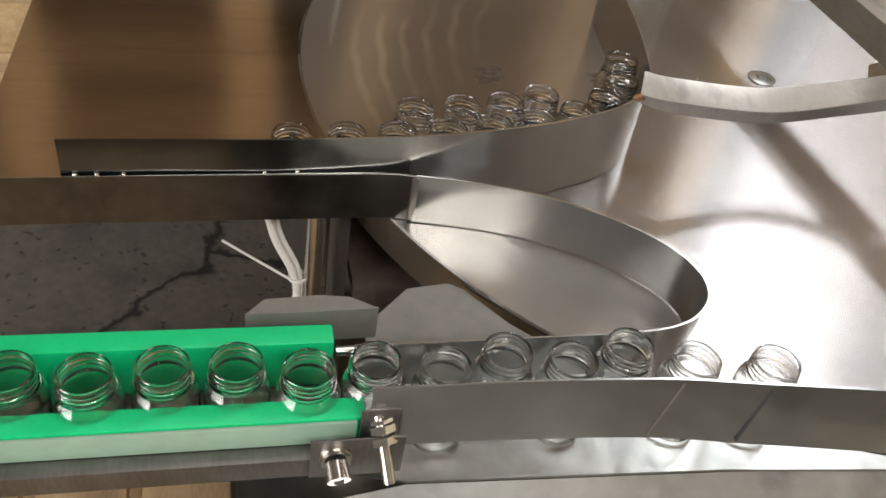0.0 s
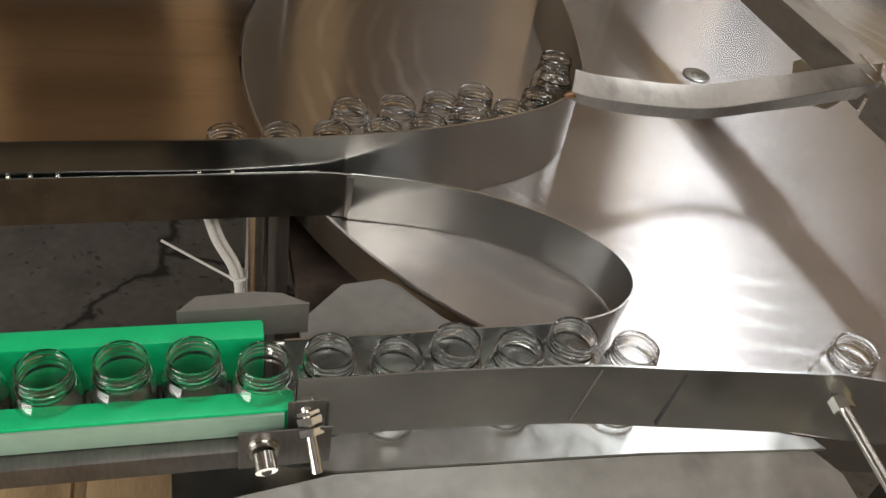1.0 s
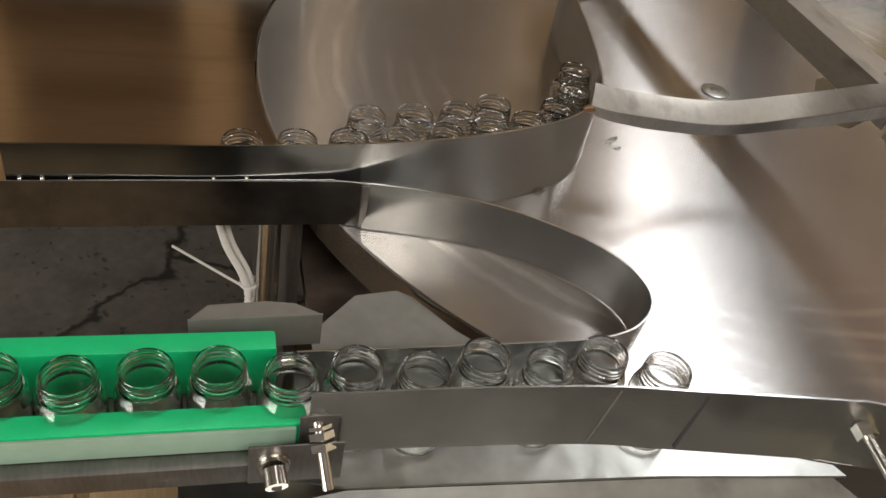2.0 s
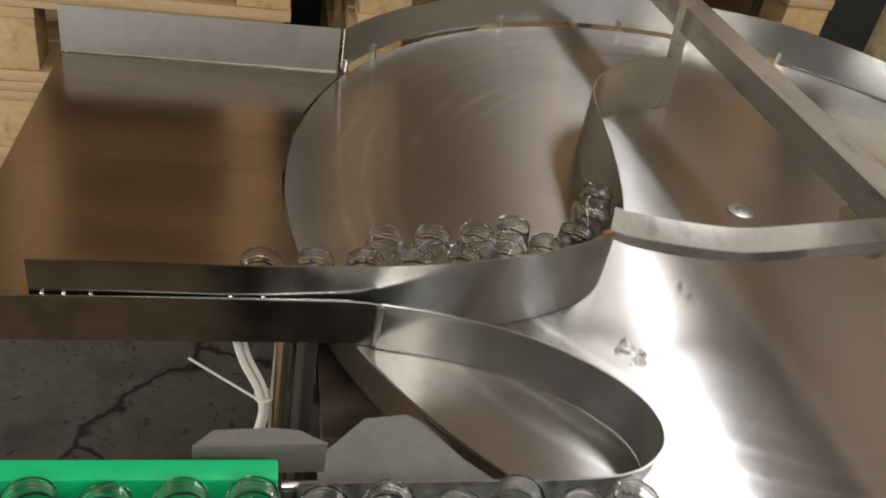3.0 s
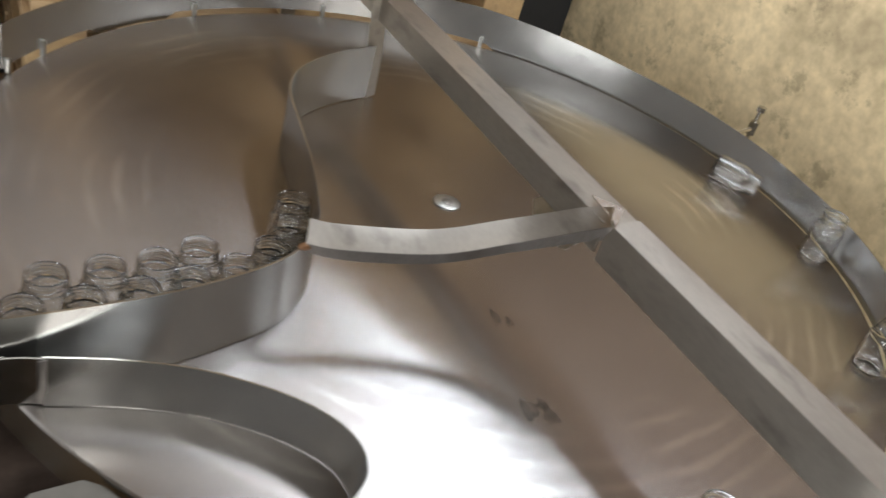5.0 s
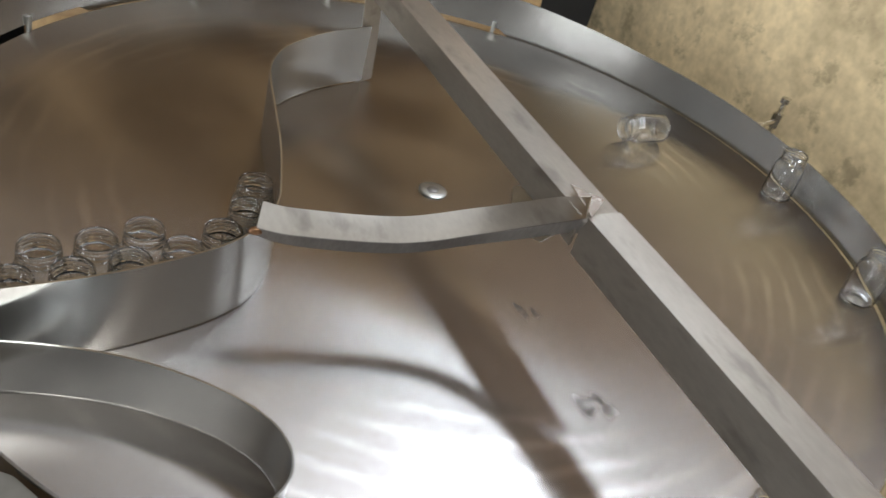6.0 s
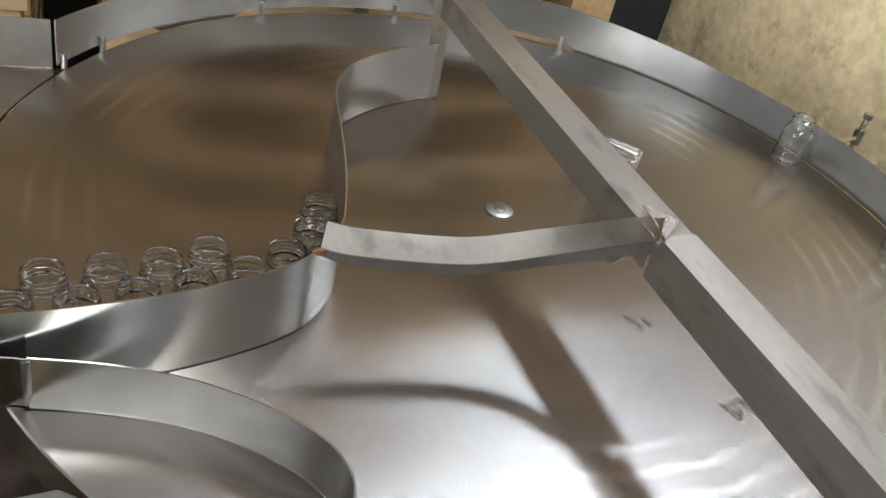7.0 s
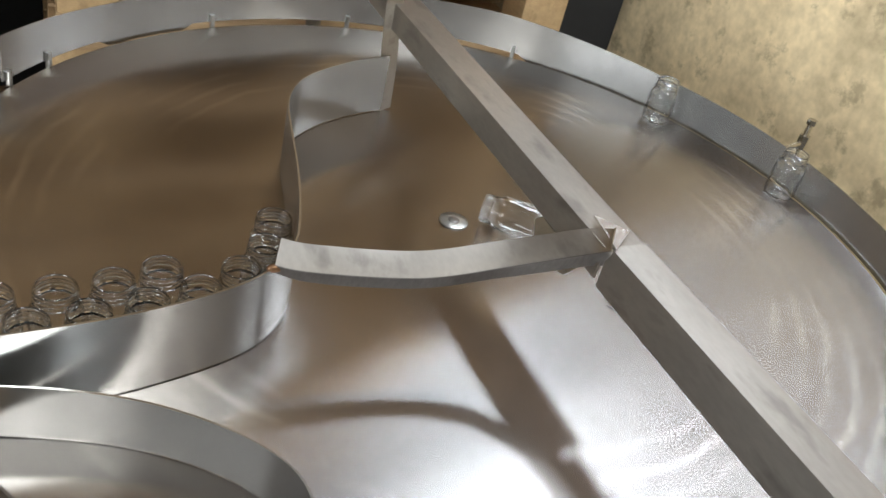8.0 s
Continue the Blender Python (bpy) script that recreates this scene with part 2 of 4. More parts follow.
M_WALL = material("stained_plaster", (0.80, 0.64, 0.38), 0.85, 0.0, 0.2, 5, 40, 0.45, (1, 1, 1), 0.05, dark=(0.46, 0.36, 0.21), stain=0.55, stain_scale=3.2)


def pitted(m, scale, depth):
    """Dark pits and chips in plaster."""
    nt = m.node_tree
    b = nt.nodes["Principled BSDF"]
    tc = nt.nodes.new("ShaderNodeTexCoord")
    n = nt.nodes.new("ShaderNodeTexNoise")
    n.inputs["Scale"].default_value, n.inputs["Detail"].default_value, n.inputs["Roughness"].default_value = scale, 5.0, 0.7
    nt.links.new(tc.outputs["Object"], n.inputs["Vector"])
    r = nt.nodes.new("ShaderNodeValToRGB")
    r.color_ramp.elements[0].position, r.color_ramp.elements[1].position = 0.34, 0.44
    r.color_ramp.elements[0].color, r.color_ramp.elements[1].color = (1 - depth,) * 3 + (1,), (1, 1, 1, 1)
    nt.links.new(n.outputs["Fac"], r.inputs[0])
    mm = nt.nodes.new("ShaderNodeMixRGB")
    mm.blend_type, mm.inputs[0].default_value = "MULTIPLY", 1.0
    nt.links.new(b.inputs["Base Color"].links[0].from_socket, mm.inputs[1])
    nt.links.new(r.outputs[0], mm.inputs[2])
    nt.links.new(mm.outputs[0], b.inputs["Base Color"])


pitted(M_WALL, 12, 0.35)
M_ROOM = material("dusty_wall_paint", (0.23, 0.195, 0.16), 0.9, 0.0, 0.12, 1.5, 20, 0.2, stain=0.2, stain_scale=1)
M_BROWN = material("brown_wall_paint", (0.15, 0.105, 0.075), 0.85, 0.0, 0.15, 2, 25, 0.2, stain=0.2, stain_scale=2)
M_BLACK = material("gap_black", (0.012, 0.012, 0.012), 0.8, 0.0, 0.3, 5, 40, 0.2)


def glass():
    m = bpy.data.materials.new("clear_glass")
    m.use_nodes = True
    b = m.node_tree.nodes["Principled BSDF"]
    b.inputs["Base Color"].default_value = (0.99, 1.0, 0.995, 1)
    b.inputs["Roughness"].default_value, b.inputs["IOR"].default_value = 0.02, 1.5
    b.inputs["Transmission Weight"].default_value = 1.0
    return m


M_GLASS = glass()


def concrete():
    m = material("rough_concrete", (0.095, 0.088, 0.077), 0.9, 0.0, 0.25, 5, 45, 0.8, stain=0.35, stain_scale=6)
    nt = m.node_tree
    b = nt.nodes["Principled BSDF"]
    tc = nt.nodes.new("ShaderNodeTexCoord")
    warp = nt.nodes.new("ShaderNodeTexNoise")
    warp.inputs["Scale"].default_value, warp.inputs["Detail"].default_value = 4, 5
    vm = nt.nodes.new("ShaderNodeVectorMath")
    vm.operation = "MULTIPLY_ADD"
    vm.inputs[1].default_value = (0.35, 0.35, 0.35)
    nt.links.new(tc.outputs["Object"], warp.inputs["Vector"])
    nt.links.new(warp.outputs["Color"], vm.inputs[0])
    nt.links.new(tc.outputs["Object"], vm.inputs[2])
    cr = nt.nodes.new("ShaderNodeTexVoronoi")
    cr.feature = "DISTANCE_TO_EDGE"
    cr.inputs["Scale"].default_value = 1.1
    nt.links.new(vm.outputs[0], cr.inputs["Vector"])
    pit = nt.nodes.new("ShaderNodeTexVoronoi")
    pit.inputs["Scale"].default_value = 26
    nt.links.new(vm.outputs[0], pit.inputs["Vector"])

    def gate(src, a, c, v):
        r = nt.nodes.new("ShaderNodeValToRGB")
        r.color_ramp.elements[0].position, r.color_ramp.elements[1].position = a, c
        r.color_ramp.elements[0].color, r.color_ramp.elements[1].color = (v, v, v, 1), (1, 1, 1, 1)
        nt.links.new(src, r.inputs[0])
        return r.outputs[0]

    old = b.inputs["Base Color"].links[0].from_socket
    for g in (gate(cr.outputs["Distance"], 0.004, 0.016, 0.15), gate(pit.outputs["Distance"], 0.12, 0.26, 0.45)):
        mm = nt.nodes.new("ShaderNodeMixRGB")
        mm.blend_type, mm.inputs[0].default_value = "MULTIPLY", 1.0
        nt.links.new(old, mm.inputs[1])
        nt.links.new(g, mm.inputs[2])
        old = mm.outputs[0]
    nt.links.new(old, b.inputs["Base Color"])
    return m


M_CONCRETE = concrete()


# ---- mesh helpers ----
def finish(name, bm, mat, smooth=True):
    me = bpy.data.meshes.new(name)
    bmesh.ops.recalc_face_normals(bm, faces=bm.faces)
    bm.to_mesh(me)
    bm.free()
    me.materials.append(mat)
    if smooth:
        for p in me.polygons:
            p.use_smooth = True
        me.set_sharp_from_angle(angle=radians(35))
    return me


def part(name, bm, mat, parent, label=""):
    ob = new(name, finish(name, bm, mat))
    ob.parent = parent
    return tagged(ob, label)


def thing(name, label, category, group="", kind="", at=(0, 0, 0)):
    ob = new(name)
    ob.empty_display_size = 0.02
    ob.location = at
    return tagged(ob, label, category, group, kind)


def solid(name, bm, mat, label, category, group="", kind=""):
    return tagged(new(name, finish(name, bm, mat)), label, category, group, kind)


def box(bm, x0, x1, y0, y1, z0, z1, bevel=0.0, m=None):
    got = bmesh.ops.create_cube(bm, size=1.0)["verts"]
    for v in got:
        v.co = Vector((x0 + (v.co.x + 0.5) * (x1 - x0), y0 + (v.co.y + 0.5) * (y1 - y0), z0 + (v.co.z + 0.5) * (z1 - z0)))
    if bevel:
        edges = list({e for v in got for e in v.link_edges})
        got = bmesh.ops.bevel(bm, geom=edges, offset=bevel, segments=2, affect="EDGES", profile=0.6)["verts"]
    if m is not None:
        bmesh.ops.transform(bm, matrix=m, verts=got)
    return bm


def boxed(*a, **k):
    return box(bmesh.new(), *a, **k)


def rod(bm, a, b, r, sides=16, r2=None, caps=True):
    a, b = Vector(a), Vector(b)
    m = Matrix.Translation((a + b) / 2) @ (b - a).to_track_quat("Z", "Y").to_matrix().to_4x4()
    bmesh.ops.create_cone(bm, cap_ends=caps, segments=sides, radius1=r, radius2=r if r2 is None else r2, depth=(b - a).length, matrix=m)
    return bm


def smooth_path(pts, n=8):
    """Points along a smooth curve through pts."""
    pts = [Vector(p) for p in pts]
    out = []
    for i in range(len(pts) - 1):
        p0, p1, p2, p3 = pts[max(0, i - 1)], pts[i], pts[i + 1], pts[min(len(pts) - 1, i + 2)]
        for k in range(n):
            t = k / n
            out.append(0.5 * (2 * p1 + (p2 - p0) * t + (2 * p0 - 5 * p1 + 4 * p2 - p3) * t * t + (3 * p1 - p0 - 3 * p2 + p3) * t ** 3))
    out.append(pts[-1])
    return out


def strip(bm, path, bottom, top, thick=0.002, lean=0.0):
    """An upright sheet strip along a plan path; bottom and top are numbers or functions of the share of length."""
    lo = bottom if callable(bottom) else (lambda s: bottom)
    hi = top if callable(top) else (lambda s: top)
    ring, n = [], len(path)
    for i, p in enumerate(path):
        d = (path[min(n - 1, i + 1)] - path[max(0, i - 1)])
        d = Vector((d.x, d.y, 0)).normalized()
        side = Vector((-d.y, d.x, 0)) * thick / 2
        s = i / (n - 1)
        tip = side * (lean / thick)
        ring.append([bm.verts.new((p.x + side.x * k + tip.x * u, p.y + side.y * k + tip.y * u, z)) for k, z, u in ((-1, lo(s), -1), (1, lo(s), -1), (1, hi(s), 1), (-1, hi(s), 1))])
    for a, b in zip(ring, ring[1:]):
        for k in range(4):
            bm.faces.new((a[k], a[(k + 1) % 4], b[(k + 1) % 4], b[k]))
    bm.faces.new(ring[0])
    bm.faces.new(ring[-1][::-1])
    return bm


def lathe(bm, profile, sides=40, centre=(0, 0, 0)):
    c = Vector(centre)
    rings = []
    for r, z in profile:
        if r < 1e-6:
            rings.append([bm.verts.new(c + Vector((0, 0, z)))])
        else:
            rings.append([bm.verts.new(c + Vector((r * math.cos(2 * math.pi * k / sides), r * math.sin(2 * math.pi * k / sides), z))) for k in range(sides)])
    for a, b in zip(rings, rings[1:]):
        for k in range(sides):
            q = (k + 1) % sides
            vs = [a[k % len(a)], a[q % len(a)], b[q % len(b)], b[k % len(b)]]
            vs = list(dict.fromkeys(vs))
            if len(vs) > 2:
                bm.faces.new(vs)
    return bm


def tube(bm, pts, r, sides=8):
    rings, n = [], len(pts)
    for i, p in enumerate(pts):
        d = (pts[min(n - 1, i + 1)] - pts[max(0, i - 1)]).normalized()
        q = d.to_track_quat("Z", "Y")
        rings.append([bm.verts.new(p + q @ Vector((r * math.cos(2 * math.pi * k / sides), r * math.sin(2 * math.pi * k / sides), 0))) for k in range(sides)])
    for a, b in zip(rings, rings[1:]):
        for k in range(sides):
            bm.faces.new((a[k], a[(k + 1) % sides], b[(k + 1) % sides], b[k]))
    bm.faces.new(rings[0][::-1])
    bm.faces.new(rings[-1])
    return bm


def sheet(bm, outline, z0, z1):
    """A flat sheet with a plan outline."""
    lo = [bm.verts.new((x, y, z0)) for x, y in outline]
    hi = [bm.verts.new((x, y, z1)) for x, y in outline]
    n = len(outline)
    bm.faces.new(lo[::-1])
    bm.faces.new(hi)
    for k in range(n):
        bm.faces.new((lo[k], lo[(k + 1) % n], hi[(k + 1) % n], hi[k]))
    return bm


def hexnut(bm, a, b, r, hole=0.5):
    return rod(bm, a, b, r, 6)


# ---- the room ----
def room():
    solid("ground", boxed(-4.2, 3.0, -4.2, 2.8, FLOOR - 0.1, FLOOR), M_CONCRETE, "grey cracked concrete floor, pitted and dusty", "floor", kind="structure")
    bm = bmesh.new()
    box(bm, 0.95, 1.15, -4.2, 2.8, FLOOR, 0.42)
    solid("wall_east", bm, M_WALL, "yellowish stained rough plaster wall with dark patches", "wall", kind="structure")
    bm = bmesh.new()
    box(bm, 0.953, 1.15, -4.2, 0.20, 0.421, 3.0)
    box(bm, 0.953, 1.15, 0.20, 1.20, 0.421, 1.75)
    box(bm, 0.953, 1.15, 0.20, 1.20, 2.72, 3.0)
    box(bm, 0.953, 1.15, 1.20, 2.8, 0.421, 3.0)
    solid("wall_east_upper", bm, M_BROWN, "dark brown upper wall with a window", "wall", kind="structure")
    solid("wall_north", boxed(-4.2, 0.948, 2.6, 2.8, FLOOR, 3.0), M_ROOM, "dim painted wall behind the pallets", "wall", kind="structure")
    solid("wall_south", boxed(-4.2, 0.948, -4.2, -4.002, FLOOR, 3.0), M_ROOM, "dim painted wall", "wall", kind="structure")
    bm = bmesh.new()
    box(bm, -4.2, -4.0, -4.0, -3.12, FLOOR, 3.0)
    box(bm, -4.2, -4.0, -0.88, 2.598, FLOOR, 3.0)
    box(bm, -4.2, -4.0, -3.12, -0.88, 1.6, 3.0)
    solid("wall_west", bm, M_ROOM, "dim painted wall with an open gate", "wall", kind="structure")
    solid("ceiling", boxed(-4.2, 1.15, -4.2, 2.8, 3.002, 3.1), M_ROOM, "dim grey hall ceiling", "ceiling", kind="structure")


# ---- turntable ----
def turntable():
    disc = thing("rotary_table_disc", "brushed stainless steel rotary disc, worn, carrying glass jars", "turntable", at=(CX, CY, 0))
    bm = bmesh.new()
    lathe(bm, [(0, -0.004), (0.3, -0.004), (DISC_R - 0.004, -0.004), (DISC_R - 0.004, -0.05), (DISC_R, -0.05), (DISC_R, -0.002), (DISC_R - 0.002, 0.0), (0.34, 0.0), (0, 0.0)], 160)
    part("disc_plate", bm, M_DISC, disc)
    bolt = part("centre_washer", lathe(bmesh.new(), [(0, 0.0005), (0.021, 0.0005), (0.021, 0.002), (0.0195, 0.0026), (0.009, 0.0026), (0, 0.0026)], 32), M_GALV, disc, "flat zinc washer at the centre")
    part("bolt_head", lathe(bmesh.new(), [(0.0, 0.0027), (0.0085, 0.0027), (0.0085, 0.0030), (0.0075, 0.0034), (0, 0.0034)], 20), M_DARK, bolt, "dark flush bolt")
    # greasy marks where jars have stood, one blot or a few run together
    for blots in (((-0.425, 0.012, 0.017, 0.011), (-0.437, -0.012, 0.014, 0.010), (-0.418, -0.008, 0.009, 0.008)), ((-0.265, 0.003, 0.016, 0.006), (-0.272, -0.014, 0.010, 0.005))):
        bm = bmesh.new()
        for k, (x, y, rx, ry) in enumerate(blots):
            rim = [(1 + 0.18 * math.sin(3 * a + k) + 0.1 * math.sin(5 * a)) for a in (2 * math.pi * q / 20 for q in range(20))]
            sheet(bm, [(x + rx * w * math.cos(2 * math.pi * q / 20), y + ry * w * math.sin(2 * math.pi * q / 20)) for q, w in enumerate(rim)], 0.0001 + 0.00012 * k, 0.0002 + 0.00012 * k)
        part("grease_mark", bm, M_DIRT, disc, "faint dark grease mark")
    return disc


def arc_points(r, a0, a1, n):
    return [Vector((CX + r * math.cos(radians(a0 + (a1 - a0) * k / n)), CY + r * math.sin(radians(a0 + (a1 - a0) * k / n)), 0)) for k in range(n + 1)]


def guards():
    rail = thing("rim_guard", "bright bent steel strip guard round the rotary disc", "guard rail")
    tops = [(0, 0.078), (0.1, 0.068), (0.3, 0.074), (0.45, 0.082), (0.6, 0.068), (0.8, 0.064), (1, 0.07)]
    def top(s):
        for (a, u), (b, v) in zip(tops, tops[1:]):
            if s <= b:
                return u + (v - u) * (s - a) / (b - a)
        return tops[-1][1]
    part("band", strip(bmesh.new(), arc_points(0.694, 147, -46, 120), lambda s: 0.0065 if s < 0.1 or 0.17 < s < 0.47 else -0.004, top, 0.002), M_STRIP, rail)
    for a in (146, 138.5, 110, 87, 74, 58):
        p = arc_points(0.6905, a, a, 1)[0]
        bm = boxed(-0.003, 0.003, -0.004, 0.004, -0.04, 0.02, 0.001)
        o = part("support_tab", bm, M_GALV, rail)
        o.matrix_local = pose(p.x, p.y, 0, 0, 0, a)
    # clamp with an eye bolt outside the guard
    a = radians(10)
    clamp = thing("guard_clamp", "steel clamp stud with nuts on the outside of the guard", "clamp")
    ux, uy = math.cos(a), math.sin(a)
    part("arm", rod(bmesh.new(), (CX + 0.697 * ux, CY + 0.702 * uy + 0.0, 0.05), (CX + 0.765 * ux, CY + 0.765 * uy, 0.062), 0.005, 12), M_BOLT, clamp)
    part("stud", rod(bmesh.new(), (CX + 0.76 * ux, CY + 0.76 * uy, 0.02), (CX + 0.76 * ux, CY + 0.76 * uy, 0.105), 0.005, 14), M_BOLT, clamp)
    part("nut", hexnut(bmesh.new(), (CX + 0.76 * ux, CY + 0.76 * uy, 0.048), (CX + 0.76 * ux, CY + 0.76 * uy, 0.076), 0.010), M_BOLT, clamp)
    part("stud_cap", hexnut(bmesh.new(), (CX + 0.76 * ux, CY + 0.76 * uy, 0.098), (CX + 0.76 * ux, CY + 0.76 * uy, 0.108), 0.009), M_BOLT, clamp)

    front = thing("front_guide_strip", "bent steel guide strip along the jar chute, with marker lines", "guide rail")
    pts = smooth_path([(-0.693, -0.611, 0), (-0.644, -0.614, 0), (-0.577, -0.617, 0), (-0.459, -0.626, 0), (-0.38, -0.639, 0), (-0.315, -0.650, 0), (-0.235, -0.664, 0)], 8)
    pts += arc_points(0.7055, -108, -44, 40)
    part("band", strip(bmesh.new(), pts, lambda s: 0.030 - 0.01 * s, lambda s: 0.1 + 0.012 * min(s, 0.6), 0.002), M_STRIP, front)
    for x, y, lean in ((-0.372, -0.6412, 0.0068),):
        bm = bmesh.new()
        rod(bm, (x - lean, y - 0.0002, 0.031), (x, y, 0.098), 0.0011, 6)
        part("marker_line", bm, M_INK, front, "black marker line")
    bm = bmesh.new()
    rod(bm, (-0.456, -0.6280, 0.032), (-0.4445, -0.6292, 0.100), 0.0013, 6)
    part("marker_line", bm, M_SMUDGE, front, "faint half-rubbed marker line")
    return rail


def side_plate():
    plate = thing("side_plate", "brown-reflecting flat sheet steel side plate with upstand", "steel plate")
    arc = [(CX + (DISC_R + 0.003) * math.cos(radians(a)), CY + (DISC_R + 0.003) * math.sin(radians(a))) for a in range(146, 206, 2)]
    outline = [(-1.035, 0.382)] + [(-0.592, 0.382)] + arc + [(-0.625, -0.29), (-1.06, -0.29)]
    part("sheet", sheet(bmesh.new(), outline[::-1], -0.004, -0.0005), M_PLATE, plate)
    bm = boxed(-1.035, -0.594, 0.383, 0.385, -0.002, 0.077, 0.0006)
    part("upstand", bm, M_DULL, plate, "dull galvanised upstand at the back")
    part("fold", rod(bmesh.new(), (-1.034, 0.3825, 0.0005), (-0.596, 0.3825, 0.0005), 0.0018, 8), M_EDGE, plate)


S_PLAN = [(-0.948, -0.291), (-0.85, -0.2915), (-0.75, -0.2925), (-0.66, -0.290), (-0.60, -0.287), (-0.52, -0.278), (-0.465, -0.268), (-0.41, -0.253), (-0.36, -0.234), (-0.32, -0.207),
          (-0.288, -0.165), (-0.271, -0.115), (-0.252, -0.03), (-0.238, 0.06), (-0.224, 0.15), (-0.207, 0.2), (-0.178, 0.243), (-0.13, 0.282), (-0.075, 0.312), (-0.012, 0.336)]
LEAF_PLAN = [(-1.15, -0.2955), (-1.0, -0.2955), (-0.85, -0.2965), (-0.72, -0.2975), (-0.63, -0.2985), (-0.599, -0.304), (-0.533, -0.319), (-0.472, -0.341), (-0.422, -0.370), (-0.381, -0.403),
             (-0.354, -0.437), (-0.344, -0.468), (-0.348, -0.494), (-0.364, -0.514), (-0.388, -0.528), (-0.43, -0.535), (-0.52, -0.5345), (-0.65, -0.532), (-0.694, -0.531)]


def guides():
    s = thing("curved_divider_strip", "bent steel divider strip, S-curved, holding back the queued jars", "guide rail")
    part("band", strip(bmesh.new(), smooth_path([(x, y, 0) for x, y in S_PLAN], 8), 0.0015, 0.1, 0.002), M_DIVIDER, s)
    for x in (-0.935, -0.915, -0.89, -0.755, -0.722):
        bm = bmesh.new()
        bmesh.ops.create_icosphere(bm, subdivisions=2, radius=0.0026, matrix=pose(x, -0.2938, 0.0605))
        part("weld_bead", bm, M_BOLT, s, "bright weld bead")
    leaf = thing("leaf_divider_strip", "bent steel strip looping round like a leaf at the jar inlet", "guide rail")
    # the flat lead-in is a darker, blotchier steel than the loop
    part("lead_in_bar", strip(bmesh.new(), smooth_path([(x, y, 0) for x, y in LEAF_PLAN[:6]], 8), 0.0015, 0.06, 0.002), M_MILL, leaf, "dark lead-in bar")
    part("loop", strip(bmesh.new(), smooth_path([(x, y, 0) for x, y in LEAF_PLAN[5:]], 8), 0.0015, 0.06, 0.002, 0.004), M_STRIP, leaf)
    part("ground_edge", boxed(-1.149, -0.632, -0.2974, -0.2960, 0.0601, 0.0607, 0.0002), M_STRIP, leaf)
    part("weld_seam", boxed(-0.604, -0.596, -0.3065, -0.3035, 0.003, 0.0585, 0.001), M_DARK, leaf, "dark weld seam")


